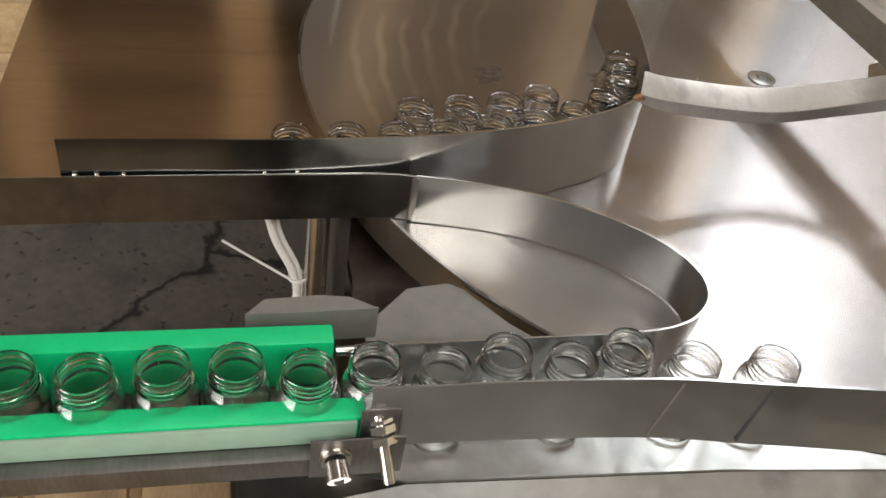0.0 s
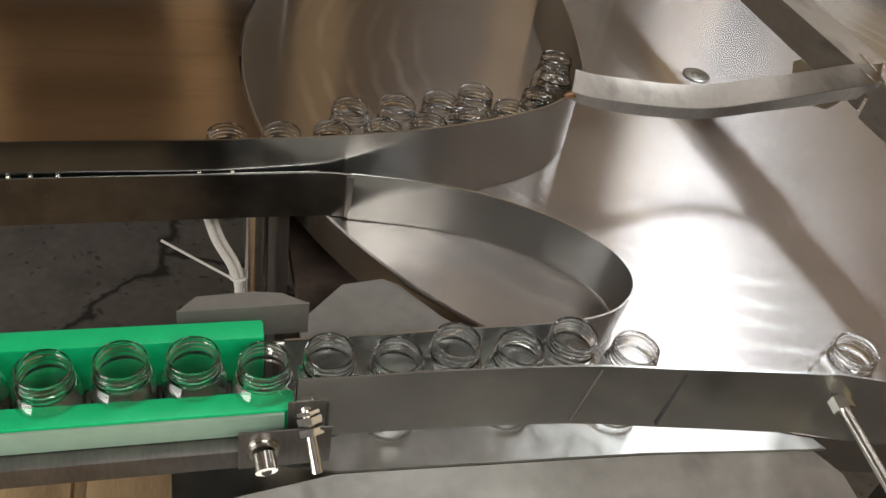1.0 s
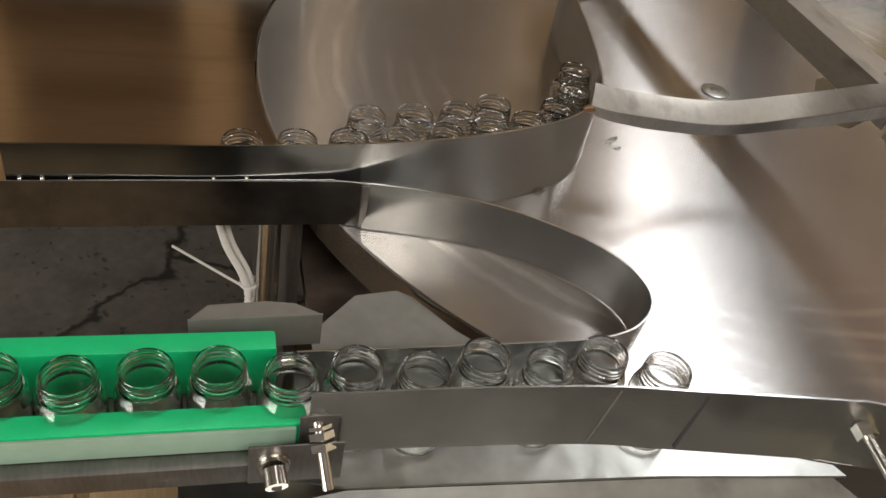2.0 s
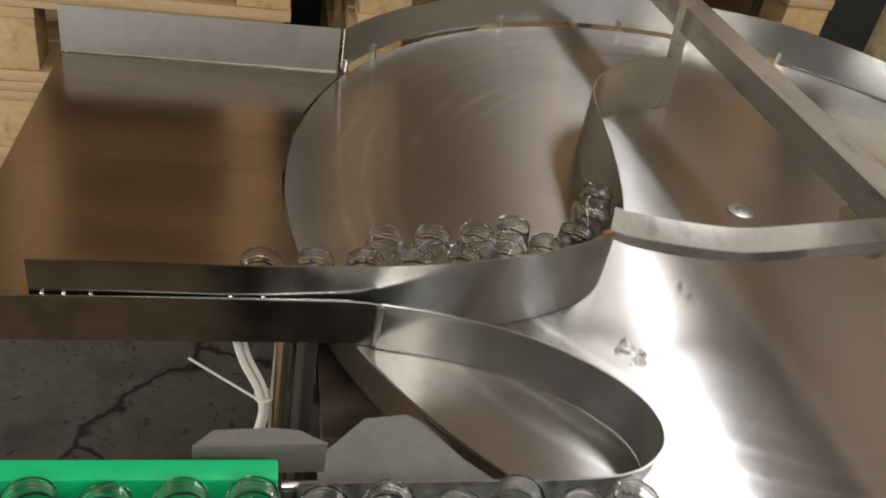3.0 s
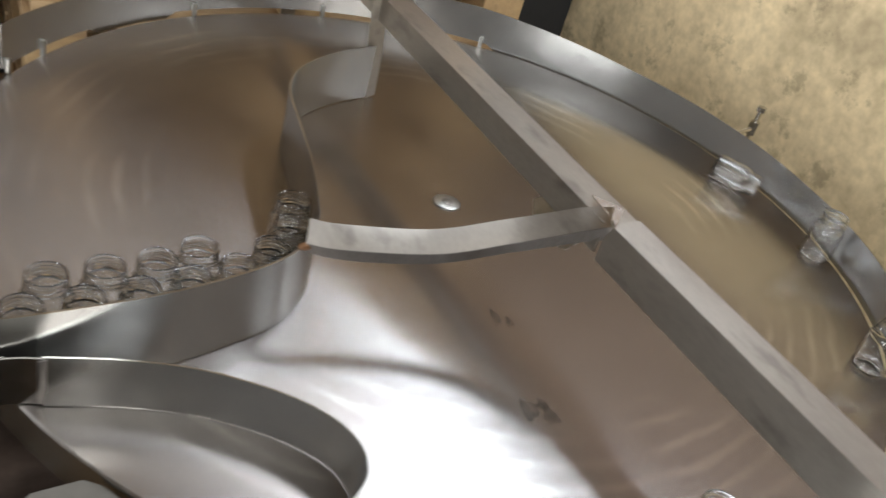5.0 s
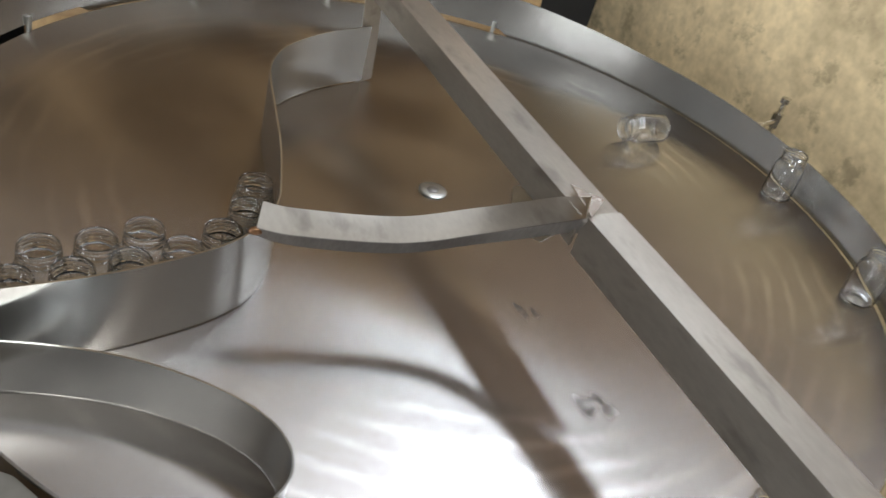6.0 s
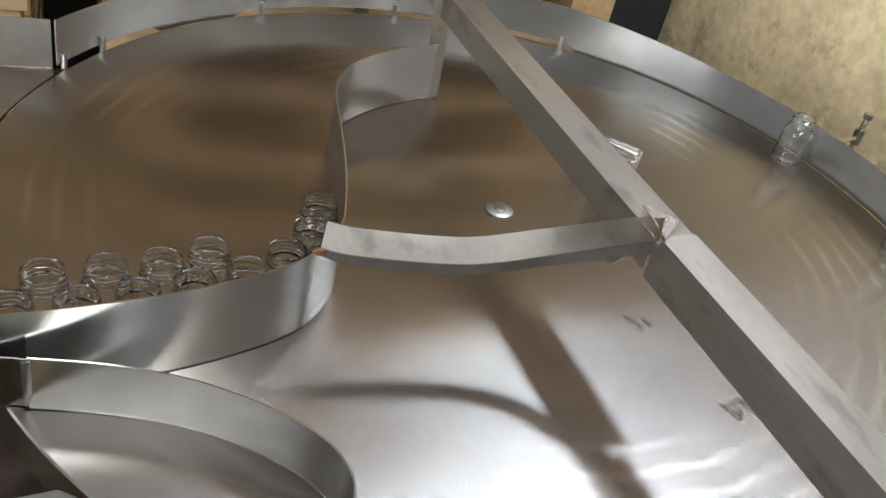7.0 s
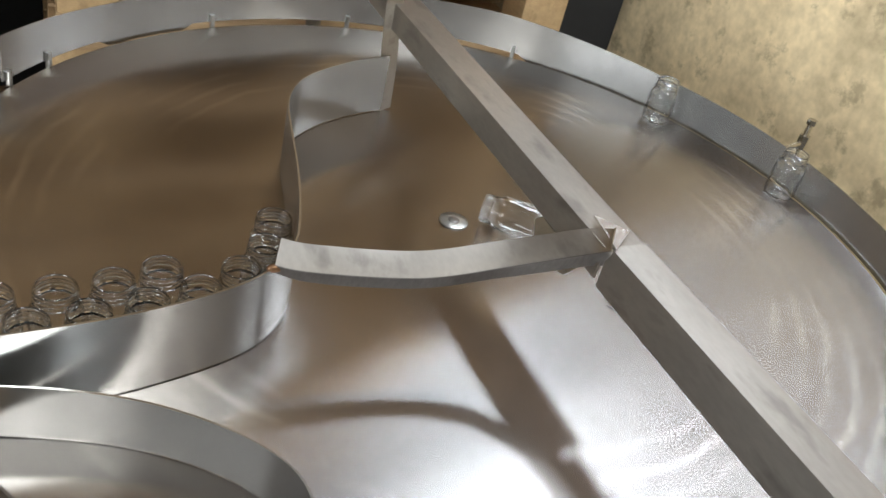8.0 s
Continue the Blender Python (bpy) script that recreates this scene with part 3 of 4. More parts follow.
def overhead():
    bar = thing("overhead_angle_bar", "steel angle bar bridging over the rotary disc", "beam")
    def lbar(a, b, w, h, tilt=0.0):
        a, b = Vector(a), Vector(b)
        d = (b - a).normalized()
        side = Vector((-d.y, d.x, 0)).normalized() * -1
        if side.x < 0:
            side = -side
        bm = bmesh.new()
        prof = [(0, 0), (w, tilt), (w, tilt - 0.003), (0.003, -0.003), (0.003, -h), (0, -h)]
        rings = [[bm.verts.new(p + side * u + Vector((0, 0, v))) for u, v in prof] for p in (a, b)]
        for k in range(6):
            q = (k + 1) % 6
            bm.faces.new((rings[0][k], rings[0][q], rings[1][q], rings[1][k]))
        bm.faces.new(rings[0])
        bm.faces.new(rings[1][::-1])
        return bm
    part("front_angle", lbar((0.0313, -0.765, 0.183), (0.0103, -0.309, 0.183), 0.048, 0.053), M_BAR, bar)
    part("rear_angle", lbar((0.0073, -0.304, 0.180), (-0.030, 0.765, 0.187), 0.058, 0.042, -0.005), M_BAR, bar)
    part("bent_end", sheet(bmesh.new(), [(0.012, -0.318), (0.048, -0.286), (0.020, -0.254)], 0.1845, 0.1865), M_EDGE, bar, "bright cut end")
    # flared tail of the rear leg, bent out of the bar's line
    bm = bmesh.new()
    tail = [(0.004, -0.29, 0.150), (-0.006, -0.272, 0.118), (-0.010, -0.235, 0.104), (-0.008, -0.200, 0.110), (-0.001, -0.178, 0.130), (0.003, -0.185, 0.1379), (0.004, -0.28, 0.1379)]
    near = [bm.verts.new(p) for p in tail]
    far = [bm.verts.new((x + 0.002, y, z)) for x, y, z in tail]
    bm.faces.new(near)
    bm.faces.new(far[::-1])
    for k in range(len(tail)):
        q = (k + 1) % len(tail)
        bm.faces.new((near[k], far[k], far[q], near[q]))
    part("flared_tail", bm, M_GALV, bar, "pale rounded tail of the bar")
    for x, y in ((0.030, -0.772), (-0.031, 0.766)):
        part("post", boxed(x, x + 0.03, y, y + 0.006, FLOOR, 0.181), M_BAR, bar)
    strut = thing("divider_strut", "twisted steel strip strut from the divider up to the beam", "strut")
    bm = bmesh.new()
    path = smooth_path([(-0.008, 0.337, 0.0), (-0.010, 0.340, 0.07), (-0.014, 0.346, 0.14), (-0.017, 0.349, 0.199)], 8)
    rings = []
    for i, p in enumerate(path):
        w = Vector((0.0155, 0.004, 0.004))
        t = Vector((0.0, 0.0012, 0.0))
        rings.append([bm.verts.new(p + w * u + t * v) for u, v in ((-1, -1), (1, -1), (1, 1), (-1, 1))])
    for a, b in zip(rings, rings[1:]):
        for k in range(4):
            bm.faces.new((a[k], a[(k + 1) % 4], b[(k + 1) % 4], b[k]))
    bm.faces.new(rings[0])
    bm.faces.new(rings[-1][::-1])
    part("strip", bm, M_BAR, strut)
    arc = thing("curved_brace", "bowed steel strip brace between divider and beam", "brace")
    bm = bmesh.new()
    path = smooth_path([(-0.322, -0.214, 0.106), (-0.28, -0.228, 0.104), (-0.165, -0.243, 0.101), (-0.075, -0.258, 0.122), (-0.010, -0.292, 0.160), (0.010, -0.314, 0.181)], 10)
    rings, lips = [], []
    for i, p in enumerate(path):
        d = (path[min(len(path) - 1, i + 1)] - path[max(0, i - 1)]).normalized()
        side = d.cross(Vector((0, -0.45, 0.89))).normalized()
        if side.y < 0:
            side = -side
        nrm = d.cross(side).normalized()
        if nrm.z < 0:
            nrm = -nrm
        w = 0.032
        drop = 0.009 + 0.010 * min(1.0, 4 * i / len(path))
        prof = [(0.0, -0.0005), (0, 0.0015), (w * 0.5, 0.004), (w, 0.003), (w, 0.0008), (w * 0.5, 0.0015)]
        lips.append([p + side * u + nrm * v for u, v in ((-0.0035, -drop), (-0.001, 0.0012), (-0.0002, 0.0012), (-0.002, -drop))])
        rings.append([bm.verts.new(p + side * u + nrm * v) for u, v in prof])
    for a, b in zip(rings, rings[1:]):
        for k in range(6):
            q = (k + 1) % 6
            bm.faces.new((a[k], a[q], b[q], b[k]))
    bm.faces.new(rings[0])
    bm.faces.new(rings[-1][::-1])
    part("strip", bm, M_BAR, arc)
    bm = bmesh.new()
    lips = [[bm.verts.new(q) for q in four] for four in lips]
    for a, b in zip(lips, lips[1:]):
        for k in range(4):
            bm.faces.new((a[k], a[(k + 1) % 4], b[(k + 1) % 4], b[k]))
    bm.faces.new(lips[0])
    bm.faces.new(lips[-1][::-1])
    part("lip", bm, M_DARK, arc, "dull folded lower lip")
    bm = bmesh.new()
    bmesh.ops.create_icosphere(bm, subdivisions=2, radius=0.006, matrix=pose(-0.321, -0.2135, 0.102) @ Matrix.Diagonal((1.6, 0.7, 0.9, 1)))
    part("weld", bm, M_WELD, arc, "brown heat-tinted weld")


# ---- inlet conveyor ----
def conveyor():
    rail = thing("rear_guide_rail", "green plastic guide rail of the jar conveyor", "guide rail", "conveyor guide rails")
    part("wear_strip", boxed(-1.6, -0.711, -0.528, -0.506, 0.004, 0.059, 0.003), M_GREEN, rail)
    part("backing_rail", boxed(-1.6, -0.73, -0.5055, -0.500, 0.010, 0.045, 0.001), M_DARK, rail, "dull steel backing rail")
    made = [rail]
    rail = thing("front_guide_rail", "green plastic guide rail with a pale outer strip", "guide rail", "conveyor guide rails")
    part("wear_strip", boxed(-1.6, -0.692, -0.6065, -0.5855, 0.004, 0.059, 0.003), M_GREEN, rail)
    part("outer_strip", boxed(-1.6, -0.700, -0.6100, -0.6068, 0.033, 0.0572, 0.0012), M_PALE, rail, "pale frosted plastic strip")
    frame_ = thing("conveyor_frame", "dull steel conveyor side frame below the green rails", "conveyor")
    made += [rail, frame_]
    part("front_side", boxed(-1.6, -0.672, -0.624, -0.6072, 0.010, 0.0325, 0.002), M_DARK, frame_)
    part("end_tab", boxed(-0.737, -0.664, -0.6265, -0.6245, 0.012, 0.058, 0.0008), M_DARK, frame_)
    part("rear_side", boxed(-1.6, -0.72, -0.522, -0.510, -0.06, 0.003, 0.002), M_DARK, frame_)
    belt = part("belt_bed", boxed(-1.6, -0.705, -0.594, -0.524, -0.018, -0.006, 0.002), M_DARK, frame_)
    for k in range(23):
        x = -0.707 - 0.0385 * (k + 1)
        part("chain_slat", boxed(x + 0.001, x + 0.0375, -0.593, -0.525, -0.0055, -0.0005, 0.001), M_BELT, belt)
    for x in (-1.55, -1.35):
        part("leg", boxed(x, x + 0.04, -0.59, -0.55, FLOOR, -0.0185, 0.003), M_DARK, frame_)
    turn = pose(-0.70, -0.55, 0, 0, 0, -1.6) @ pose(0.70, 0.55, 0)
    for ob in made:
        ob.matrix_basis = turn
    # bolts
    b = thing("socket_bolt", "zinc socket head bolt with washers in the conveyor frame", "bolt")
    c = (-0.720, -0.627, 0.040)
    part("washer", rod(bmesh.new(), (c[0], -0.6262, c[2]), (c[0], -0.629, c[2]), 0.0125, 24), M_BOLT, b)
    part("lock_washer", rod(bmesh.new(), (c[0], -0.6292, c[2]), (c[0], -0.633, c[2]), 0.0115, 24), M_BOLT, b)
    bm = rod(bmesh.new(), (c[0], -0.6332, c[2]), (c[0] + 0.001, -0.647, c[2] - 0.004), 0.0088, 28)
    part("head", bm, M_BOLT, b)
    part("socket", rod(bmesh.new(), (c[0] + 0.001, -0.643, c[2] - 0.004), (c[0] + 0.001, -0.6477, c[2] - 0.004), 0.0045, 6), M_DARK, b)
    b = thing("clamp_bolt", "threaded stud with two nuts holding the guide strip", "bolt")
    part("stud", rod(bmesh.new(), (-0.686, -0.610, 0.066), (-0.679, -0.646, 0.026), 0.0048, 20), M_BOLT, b)
    for y0, y1, r in ((-0.6125, -0.6145, 0.0105), (-0.6155, -0.6195, 0.0115), (-0.6215, -0.6255, 0.0115)):
        f = lambda y: (-0.686 + (-0.610 - y) * 0.19, y, 0.066 - (-0.610 - y) * 1.1)
        part("nut", hexnut(bmesh.new(), f(y0), f(y1), r), M_BOLT, b)
    bm = boxed(-0.70, -0.664, -0.6135, -0.6115, 0.035, 0.075, 0.0008)
    part("tab", bm, M_DARK, b)
    # rod in front of the guide
    r_ = thing("adjusting_rod", "polished steel rod with hex nut fixed to the guide strip", "rod")
    part("bar", rod(bmesh.new(), (-0.226, -0.668, 0.076), (-0.224, -0.88, 0.048), 0.0045, 20), M_BOLT, r_)
    part("nut", hexnut(bmesh.new(), (-0.226, -0.6665, 0.0762), (-0.2258, -0.679, 0.0745), 0.0098), M_BOLT, r_)
    part("holder", boxed(-0.238, -0.210, -0.895, -0.87, FLOOR, 0.058, 0.003), M_DARK, r_)


def transfer():
    t = thing("transfer_sheet", "bright folded galvanised sheet under the jar chute", "steel plate")
    arc = [(CX + (DISC_R + 0.003) * math.cos(radians(a)), CY + (DISC_R + 0.003) * math.sin(radians(a))) for a in range(231, 254, 2)]
    part("bed", sheet(bmesh.new(), [(-0.704, -0.529), (-0.704, -0.616), (-0.66, -0.629), (-0.383, -0.648), (-0.20, -0.668)] + arc[::-1], -0.004, -0.001), M_GALV, t)
    bm = bmesh.new()
    top = [(-0.787, -0.632, -0.026), (-0.66, -0.6295, -0.0045), (-0.383, -0.6485, -0.0045), (-0.213, -0.664, -0.0045), (-0.19, -0.69, -0.012), (-0.16, -0.76, -0.05), (-0.787, -0.76, -0.06)]
    hi = [bm.verts.new(p) for p in top]
    lo = [bm.verts.new((x, y, z - 0.002)) for x, y, z in top]
    bm.faces.new(hi)
    bm.faces.new(lo[::-1])
    for k in range(len(top)):
        q = (k + 1) % len(top)
        bm.faces.new((hi[k], lo[k], lo[q], hi[q]))
    part("apron", bm, M_GALV, t, "sloping galvanised apron")
    part("leg", boxed(-0.5, -0.46, -0.62, -0.58, FLOOR, -0.006), M_DARK, t)
    part("lower_tray", boxed(-0.794, -0.60, -0.80, -0.497, -0.072, -0.070, 0.0005), M_GALV, t, "smeared galvanised drip tray")
    g = thing("gusset_plate", "grey sheet plate with clipped corners beside the disc", "steel plate")
    part("sheet", sheet(bmesh.new(), [(-0.67, -0.5295), (-0.67, -0.45), (-0.619, -0.40), (-0.575, -0.395), (-0.56, -0.405), (-0.525, -0.455), (-0.47, -0.51), (-0.45, -0.5295)], -0.012, -0.009), M_DULL, g)
    part("leg", boxed(-0.66, -0.62, -0.52, -0.48, FLOOR, -0.0122), M_DARK, g)
    k = thing("rail_bracket", "folded galvanised bracket behind the green rail", "bracket")
    bm = boxed(-0.782, -0.667, -0.4895, -0.4875, 0.02, 0.058, 0.0006)
    part("front_flange", bm, M_DULL, k)
    part("top_flange", sheet(bmesh.new(), [(-0.782, -0.4873), (-0.667, -0.4873), (-0.69, -0.472), (-0.715, -0.468), (-0.765, -0.470)], 0.054, 0.056), M_DULL, k)
    part("post", boxed(-0.74, -0.71, -0.486, -0.466, FLOOR, 0.0535, 0.002), M_DARK, k)
    part("screw", rod(bmesh.new(), (-0.706, -0.512, 0.03), (-0.672, -0.512, 0.03), 0.0045, 12), M_BOLT, k)


def undercarriage():
    f = thing("table_frame", "dark steel frame and legs under the rotary disc", "frame")
    part("leg", rod(bmesh.new(), (-0.694, -0.262, FLOOR), (-0.694, -0.262, -0.006), 0.0135, 24), M_BOLT, f, "shiny round steel leg")
    part("under_plate", boxed(-0.645, 0.3, -0.30, 0.25, -0.17, -0.15, 0.003), M_RUST, f, "brown primed mounting plate")
    part("back_plate", boxed(-0.668, -0.655, -0.25, 0.3, FLOOR, -0.006), M_DARK, f)
    for x, y in ((0.45, -0.4), (0.45, 0.4), (-0.4, 0.45), (-0.35, -0.35)):
        part("leg", boxed(x - 0.025, x + 0.025, y - 0.025, y + 0.025, FLOOR, -0.051 if x > 0 or y > 0 else -0.171, 0.003), M_DARK, f)
    part("hub", rod(bmesh.new(), (CX, CY, -0.149), (CX, CY, -0.005), 0.06, 32), M_DARK, f)
    part("plate_arm", boxed(-1.0, -0.669, 0.1, 0.14, -0.03, -0.0045), M_DARK, f)
    c = thing("cable", "white double cable hanging beside the leg", "cable")
    part("sheath", tube(bmesh.new(), smooth_path([(-0.755, -0.255, 0.0), (-0.742, -0.258, -0.06), (-0.722, -0.26, -0.11), (-0.716, -0.262, -0.15), (-0.728, -0.27, -0.21), (-0.74, -0.3, -0.3), (-0.75, -0.32, FLOOR + 0.01)], 8), 0.0045), M_CABLE, c)
    part("sheath", tube(bmesh.new(), smooth_path([(-0.748, -0.25, 0.0), (-0.735, -0.252, -0.06), (-0.715, -0.254, -0.11), (-0.709, -0.256, -0.15), (-0.721, -0.264, -0.21), (-0.733, -0.294, -0.3), (-0.743, -0.314, FLOOR + 0.01)], 8), 0.0035), M_CABLE, c)
    t = thing("cable_tie", "white plastic cable tie with a long tail", "cable tie")
    part("loop", lathe(bmesh.new(), [(0.0095, -0.002), (0.0115, -0.002), (0.0115, 0.002), (0.0095, 0.002), (0.0095, -0.002)], 20, (-0.7145, -0.258, -0.122)), M_CABLE, t)
    part("tail", tube(bmesh.new(), smooth_path([(-0.722, -0.264, -0.122), (-0.75, -0.262, -0.1), (-0.80, -0.257, -0.062)], 6), 0.0016), M_CABLE, t)
    part("stub", tube(bmesh.new(), smooth_path([(-0.705, -0.262, -0.12), (-0.698, -0.264, -0.116)], 3), 0.002), M_CABLE, t)
    for k, pts in enumerate(([(-1.02, 0.1, FLOOR + 0.006), (-0.96, 0.08, FLOOR + 0.03), (-0.86, -0.02, FLOOR + 0.03), (-0.79, -0.1, FLOOR + 0.006)], [(-1.25, 0.2, FLOOR + 0.006), (-1.17, 0.05, FLOOR + 0.02), (-1.13, -0.05, FLOOR + 0.006)])):
        w = thing("loose_wire", "thin pale wire lying on the concrete", "wire", "loose wires")
        part("strand", tube(bmesh.new(), smooth_path(pts, 6), 0.0022, 6), M_WIRE, w)


# ---- pallets ----
def pallet(w, d):
    """A wooden pallet, front along y = 0, base at z = 0, 0.2 high."""
    p = thing("pallet", "rough pale wooden pallet in a stack behind the table", "pallet", "stacked pallets")
    n = 7
    for k in range(n):
        y = (d - 0.10) * k / (n - 1)
        part("deck_board", boxed(0, w, y, y + 0.10, 0.172, 0.195, 0.003), M_WOOD, p)
    for x in (0.0, w / 2 - 0.06, w - 0.12):
        part("stringer", boxed(x, x + 0.12, 0.0, d, 0.147, 0.1715, 0.003), M_WOOD, p)
        for y in (0.004, d / 2 - 0.05, d - 0.115):
            part("block", boxed(x + 0.003, x + 0.118, y, y + 0.11, 0.026, 0.1465, 0.004), M_WOODB, p)
    for y in (0.0, d / 2 - 0.05, d - 0.10):
        part("bottom_board", boxed(0, w, y, y + 0.10, 0.0, 0.0255, 0.003), M_WOOD, p)
    return p


def pallets():
    first = pallet(1.15, 0.8)
    first.matrix_basis = pose(-1.81, 0.86, FLOOR)
    rnd = random.Random(11)
    for col, (x, top) in enumerate(((-1.81, 13), (-0.515, 13), (-3.05, 10))):
        for k in range(top):
            if col == 0 and k == 0:
                continue
            copy_thing(first, pose(x + rnd.uniform(-0.012, 0.012), 0.86 + rnd.uniform(0, 0.025), FLOOR + 0.1955 * k, 0, 0, rnd.uniform(-0.5, 0.5)))
    for k in range(3):
        low = copy_thing(first, pose(-0.80, -1.50, FLOOR + 0.1955 * k, 0, 0, 90))
        tagged(low, "rough wooden pallet in a low stack under the conveyor", group="low pallets")
    # black sheets put in to stand for the shade deep in the gaps
    solid("tarpaulin", boxed(-0.66, 0.80, 1.78, 1.8, FLOOR, 1.2), M_BLACK, "black sheet added for the dark of the gap behind the pallets", "tarpaulin")
    solid("tarpaulin", boxed(0.70, 0.93, 1.05, 1.08, FLOOR, 0.9), M_BLACK, "black sheet added for the dark of the gap between pallets and wall", "tarpaulin")


# ---- jars ----
def jar_mesh():
    R = JAR_R
    outer = [(0, 0.0020), (0.014, 0.0016), (0.018, 0.0003), (0.0205, 0.0), (0.0232, 0.0008), (0.0252, 0.0032), (R, 0.006), (R, 0.03), (R, 0.056), (0.0254, 0.0595), (0.0243, 0.063), (0.0224, 0.066), (0.0212, 0.0676),
             (0.0208, 0.0688), (0.0220, 0.0696), (0.0221, 0.0710), (0.0207, 0.0720), (0.0207, 0.0742), (0.0216, 0.0750), (0.0216, 0.0762), (0.0206, 0.0772), (0.0206, 0.0788), (0.0214, 0.0796), (0.0214, 0.0808), (0.0207, 0.0818), (0.0208, 0.0845), (0.0206, 0.0862), (0.0199, JAR_H)]
    inner = [(0.0190, 0.0867), (0.0185, 0.0858), (0.0184, 0.083), (0.0184, 0.0690), (0.0194, 0.0660), (0.0222, 0.0612), (0.0238, 0.0575), (0.0242, 0.054), (0.0242, 0.011), (0.0232, 0.0065), (0.0200, 0.0044), (0.010, 0.0041), (0, 0.0043)]
    return finish("jar_glass", lathe(bmesh.new(), outer + inner, 44), M_GLASS)


JAR_MESH = jar_mesh()


def jar(x, y, label="clear empty glass jar with threaded neck, standing upright", group="jars", turn=0.0):
    ob = tagged(new("glass_jar", JAR_MESH), label, "jar", group)
    ob.matrix_basis = pose(x, y, 0.0004, 0, 0, turn)
    return ob


QUEUE = [(-0.726, -0.2625), (-0.669, -0.2615), (-0.614, -0.259), (-0.557, -0.2535), (-0.503, -0.2455), (-0.449, -0.234), (-0.396, -0.218), (-0.350, -0.189), (-0.315, -0.149), (-0.296, -0.099),
         (-0.587, -0.2125), (-0.531, -0.2065), (-0.478, -0.1995), (-0.430, -0.183)]
INLET = [(-0.522, -0.586), (-0.575, -0.572), (-0.629, -0.583), (-0.684, -0.573), (-0.737, -0.577), (-0.791, -0.566), (-0.845, -0.565), (-0.900, -0.568), (-0.954, -0.561), (-1.008, -0.566), (-1.062, -0.562), (-1.116, -0.566), (-1.170, -0.562), (-1.224, -0.566)]
CREEP = [(0, 0.0), (0.5, 0.011), (1.2, 0.025), (2.3, 0.036), (2.7, 0.045), (3.2, 0.072), (3.5, 0.096), (4.2, 0.169), (5.2, 0.184), (6.5, 0.2), (8.0, 0.215)]


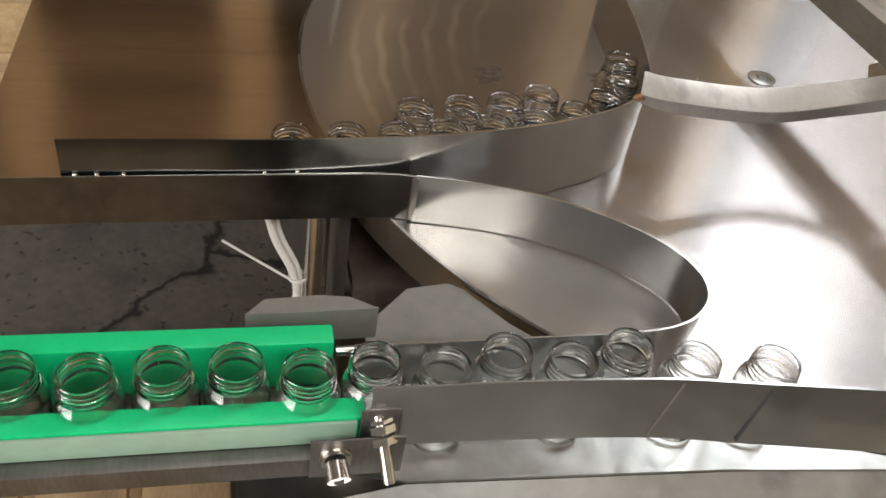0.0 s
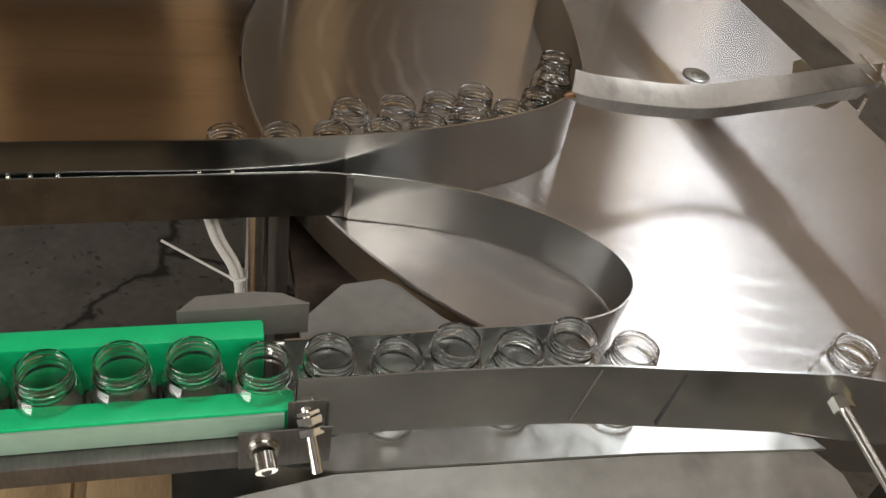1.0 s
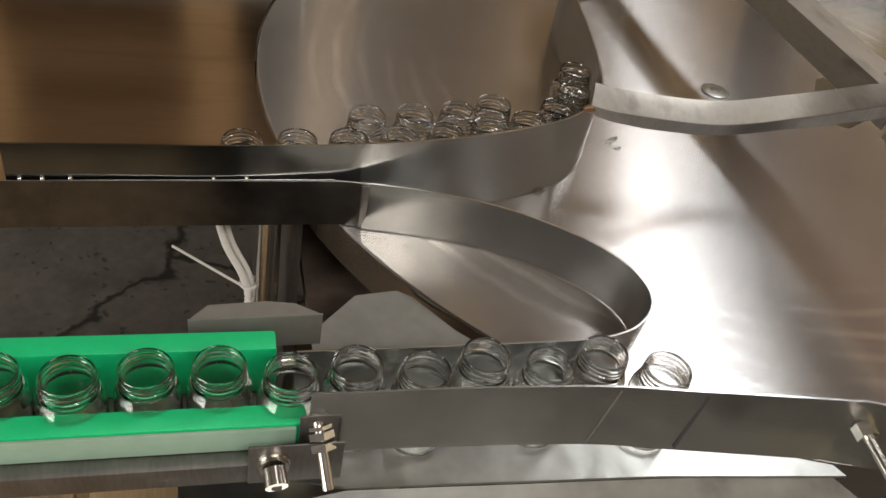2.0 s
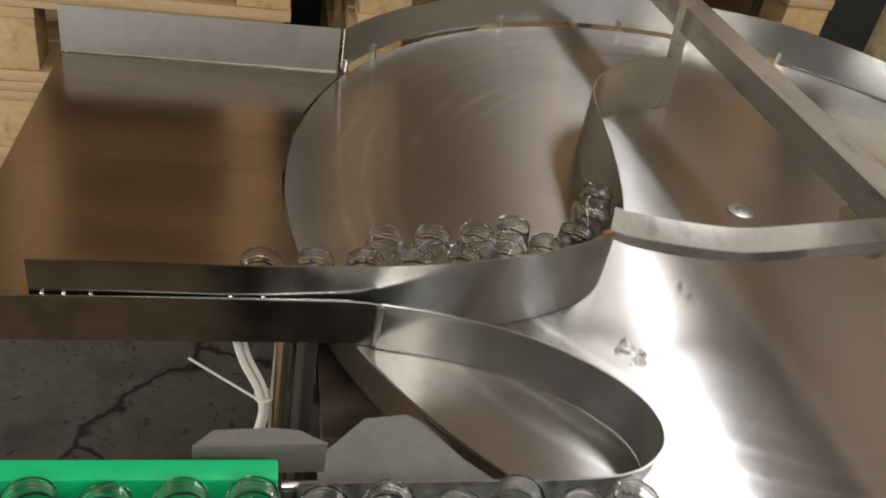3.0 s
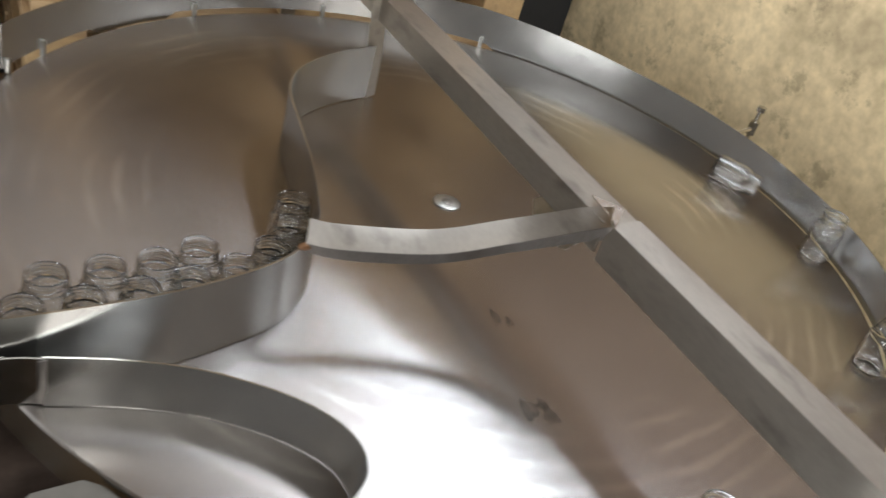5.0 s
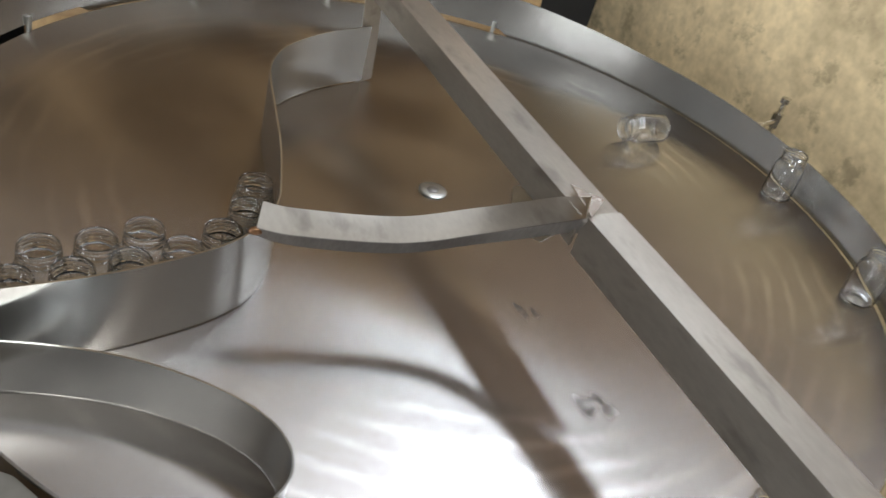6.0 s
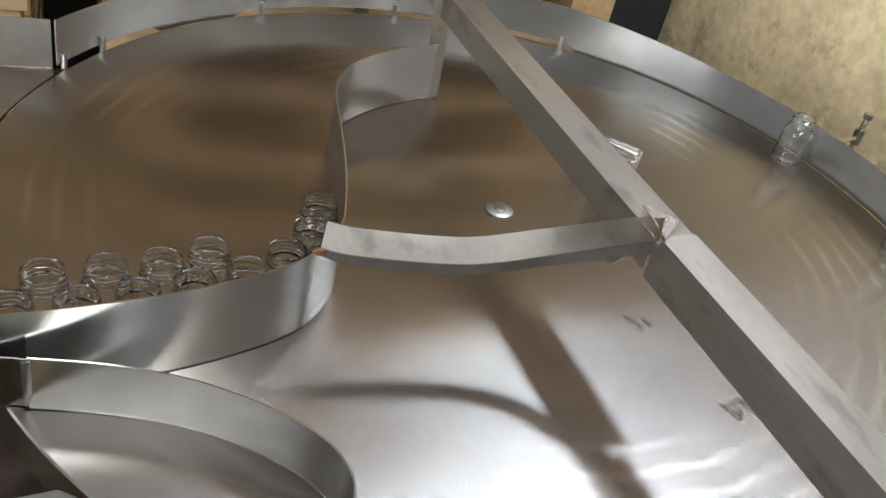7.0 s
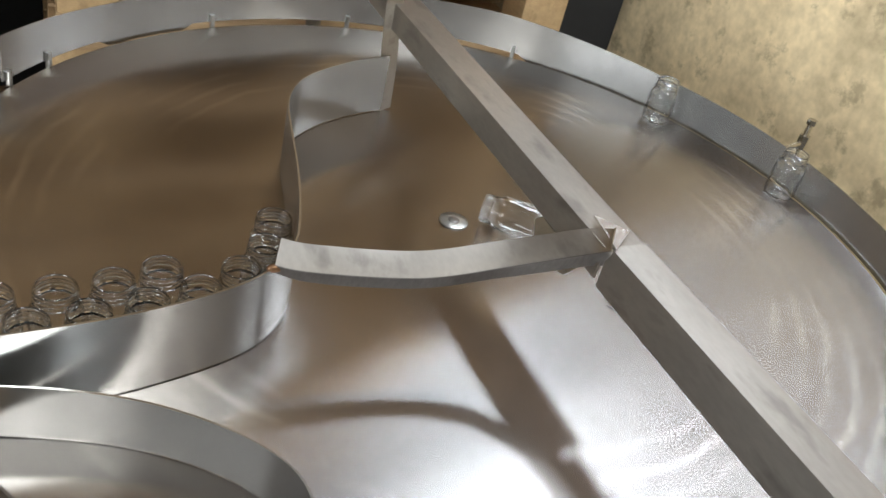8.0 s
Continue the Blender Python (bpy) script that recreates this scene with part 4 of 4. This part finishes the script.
def motions(disc):
    walk(disc, [(t, pose(CX, CY, 0, 0, 0, SPIN * t)) for t in (0, 2, 4, 6, 8)])
    for k, (x, y) in enumerate(INLET):
        j = jar(x, y, "clear empty glass jar moving in single file along the chute", "jars on the inlet", 23 * k)
        walk(j, [(t, pose(x + d, y, 0.0004, 0, 0, 23 * k)) for t, d in CREEP])

    def on_rim(t, deg, r):
        return (t, pose(CX + r * math.cos(radians(deg)), CY + r * math.sin(radians(deg)), 0.0004, 0, 0, deg))

    lead = [(0, -0.413, -0.594), (1.2, -0.393, -0.598), (2.3, -0.382, -0.600), (2.7, -0.378, -0.602), (3.2, -0.358, -0.605), (3.5, -0.318, -0.609), (4.2, -0.191, -0.622), (4.7, -0.092, -0.632)]
    second = [(0, -0.467, -0.575), (1.2, -0.444, -0.576), (2.3, -0.431, -0.577), (2.7, -0.422, -0.578), (3.2, -0.405, -0.583), (3.5, -0.376, -0.592), (4.2, -0.249, -0.612), (4.7, -0.153, -0.625)]
    for rows, start in ((lead, -89.5), (second, -95.0)):
        j = jar(rows[0][1], rows[0][2], "clear empty glass jar leaving the chute onto the disc", "jars on the disc")
        turn = [(t, pose(x, y, 0.0004, 0, 0, start - 8)) for t, x, y in rows]
        walk(j, turn + [on_rim(t, start + SPIN * (t - 5.2), 0.640) for t in (5.2, 5.8, 6.4, 7.0, 7.5, 8.0)])
    first = [(0, -119.5), (0.5, -113.5), (1.2, -105.2)] + [(t, -105.2 + 16.3 * (t - 1.2)) for t in (1.8, 2.4, 3.0, 3.6, 4.2, 4.7, 5.2)] + [(5.8, -30.2), (6.4, -20.6), (7.0, -11.2), (7.5, -3.4), (8.0, 4.4)]
    j = jar(-0.34, -0.6, "clear empty glass jar riding along the rim guard", "jars on the disc")
    walk(j, [(0, pose(-0.342, -0.604, 0.0004, 0, 0, -120)), (0.5, pose(-0.265, -0.613, 0.0004, 0, 0, -113)), (1.2, pose(-0.150, -0.629, 0.0004, 0, 0, -105))] + [on_rim(t, a, 0.655) for t, a in first[3:]])
    j = jar(-0.08, -0.65, "clear empty glass jar riding along the rim guard", "jars on the disc")
    walk(j, [on_rim(t, -14.8 + 15.8 * (t - 5.2), 0.652) for t in (0, 0.6, 1.2, 1.8, 2.4, 3.0, 3.6, 4.2, 4.7, 5.2)] + [on_rim(5.8, -5.6, 0.65), on_rim(6.5, 5.7, 0.648), on_rim(7.0, 13.4, 0.645), on_rim(7.5, 21.5, 0.643), on_rim(8.0, 29.7, 0.643)])
    j = jar(0.6, 0, "clear empty glass jar lying on its side, rolling over the disc", "jars on the disc")

    def lying(t, x, y, a):
        a_ = radians(a)
        return (t, pose(x - 0.0435 * math.cos(a_), y - 0.0435 * math.sin(a_), JAR_R + 0.0005, 0, 90, a))

    rows = [lying(t, CX + 0.612 * math.cos(radians(-17.5 + SPIN * (t - 3.8))), CY + 0.612 * math.sin(radians(-17.5 + SPIN * (t - 3.8))), -62 + SPIN * (t - 5)) for t in (0, 1, 2, 3, 4, 4.6)]
    rows += [lying(5.0, 0.610, 0.016, -60), lying(5.2, 0.603, 0.062, -50), lying(5.6, 0.548, 0.118, -105), lying(5.95, 0.475, 0.147, -165), lying(6.3, 0.402, 0.154, -214), lying(6.5, 0.356, 0.150, -215), lying(6.7, 0.298, 0.140, -216),
             lying(6.9, 0.250, 0.122, -219), lying(7.2, 0.185, 0.092, -228), lying(7.5, 0.132, 0.052, -234), lying(7.7, 0.105, 0.016, -230), lying(7.85, 0.085, -0.008, -222), lying(8.0, 0.068, -0.026, -216)]
    walk(j, rows)


room()
disc_thing = turntable()
guards()
side_plate()
guides()
overhead()
conveyor()
transfer()
undercarriage()
pallets()
for k, (x, y) in enumerate(QUEUE):
    jar(x, y, "clear empty glass jar queued behind the curved divider strip", "queued jars", 37 * k)
motions(disc_thing)
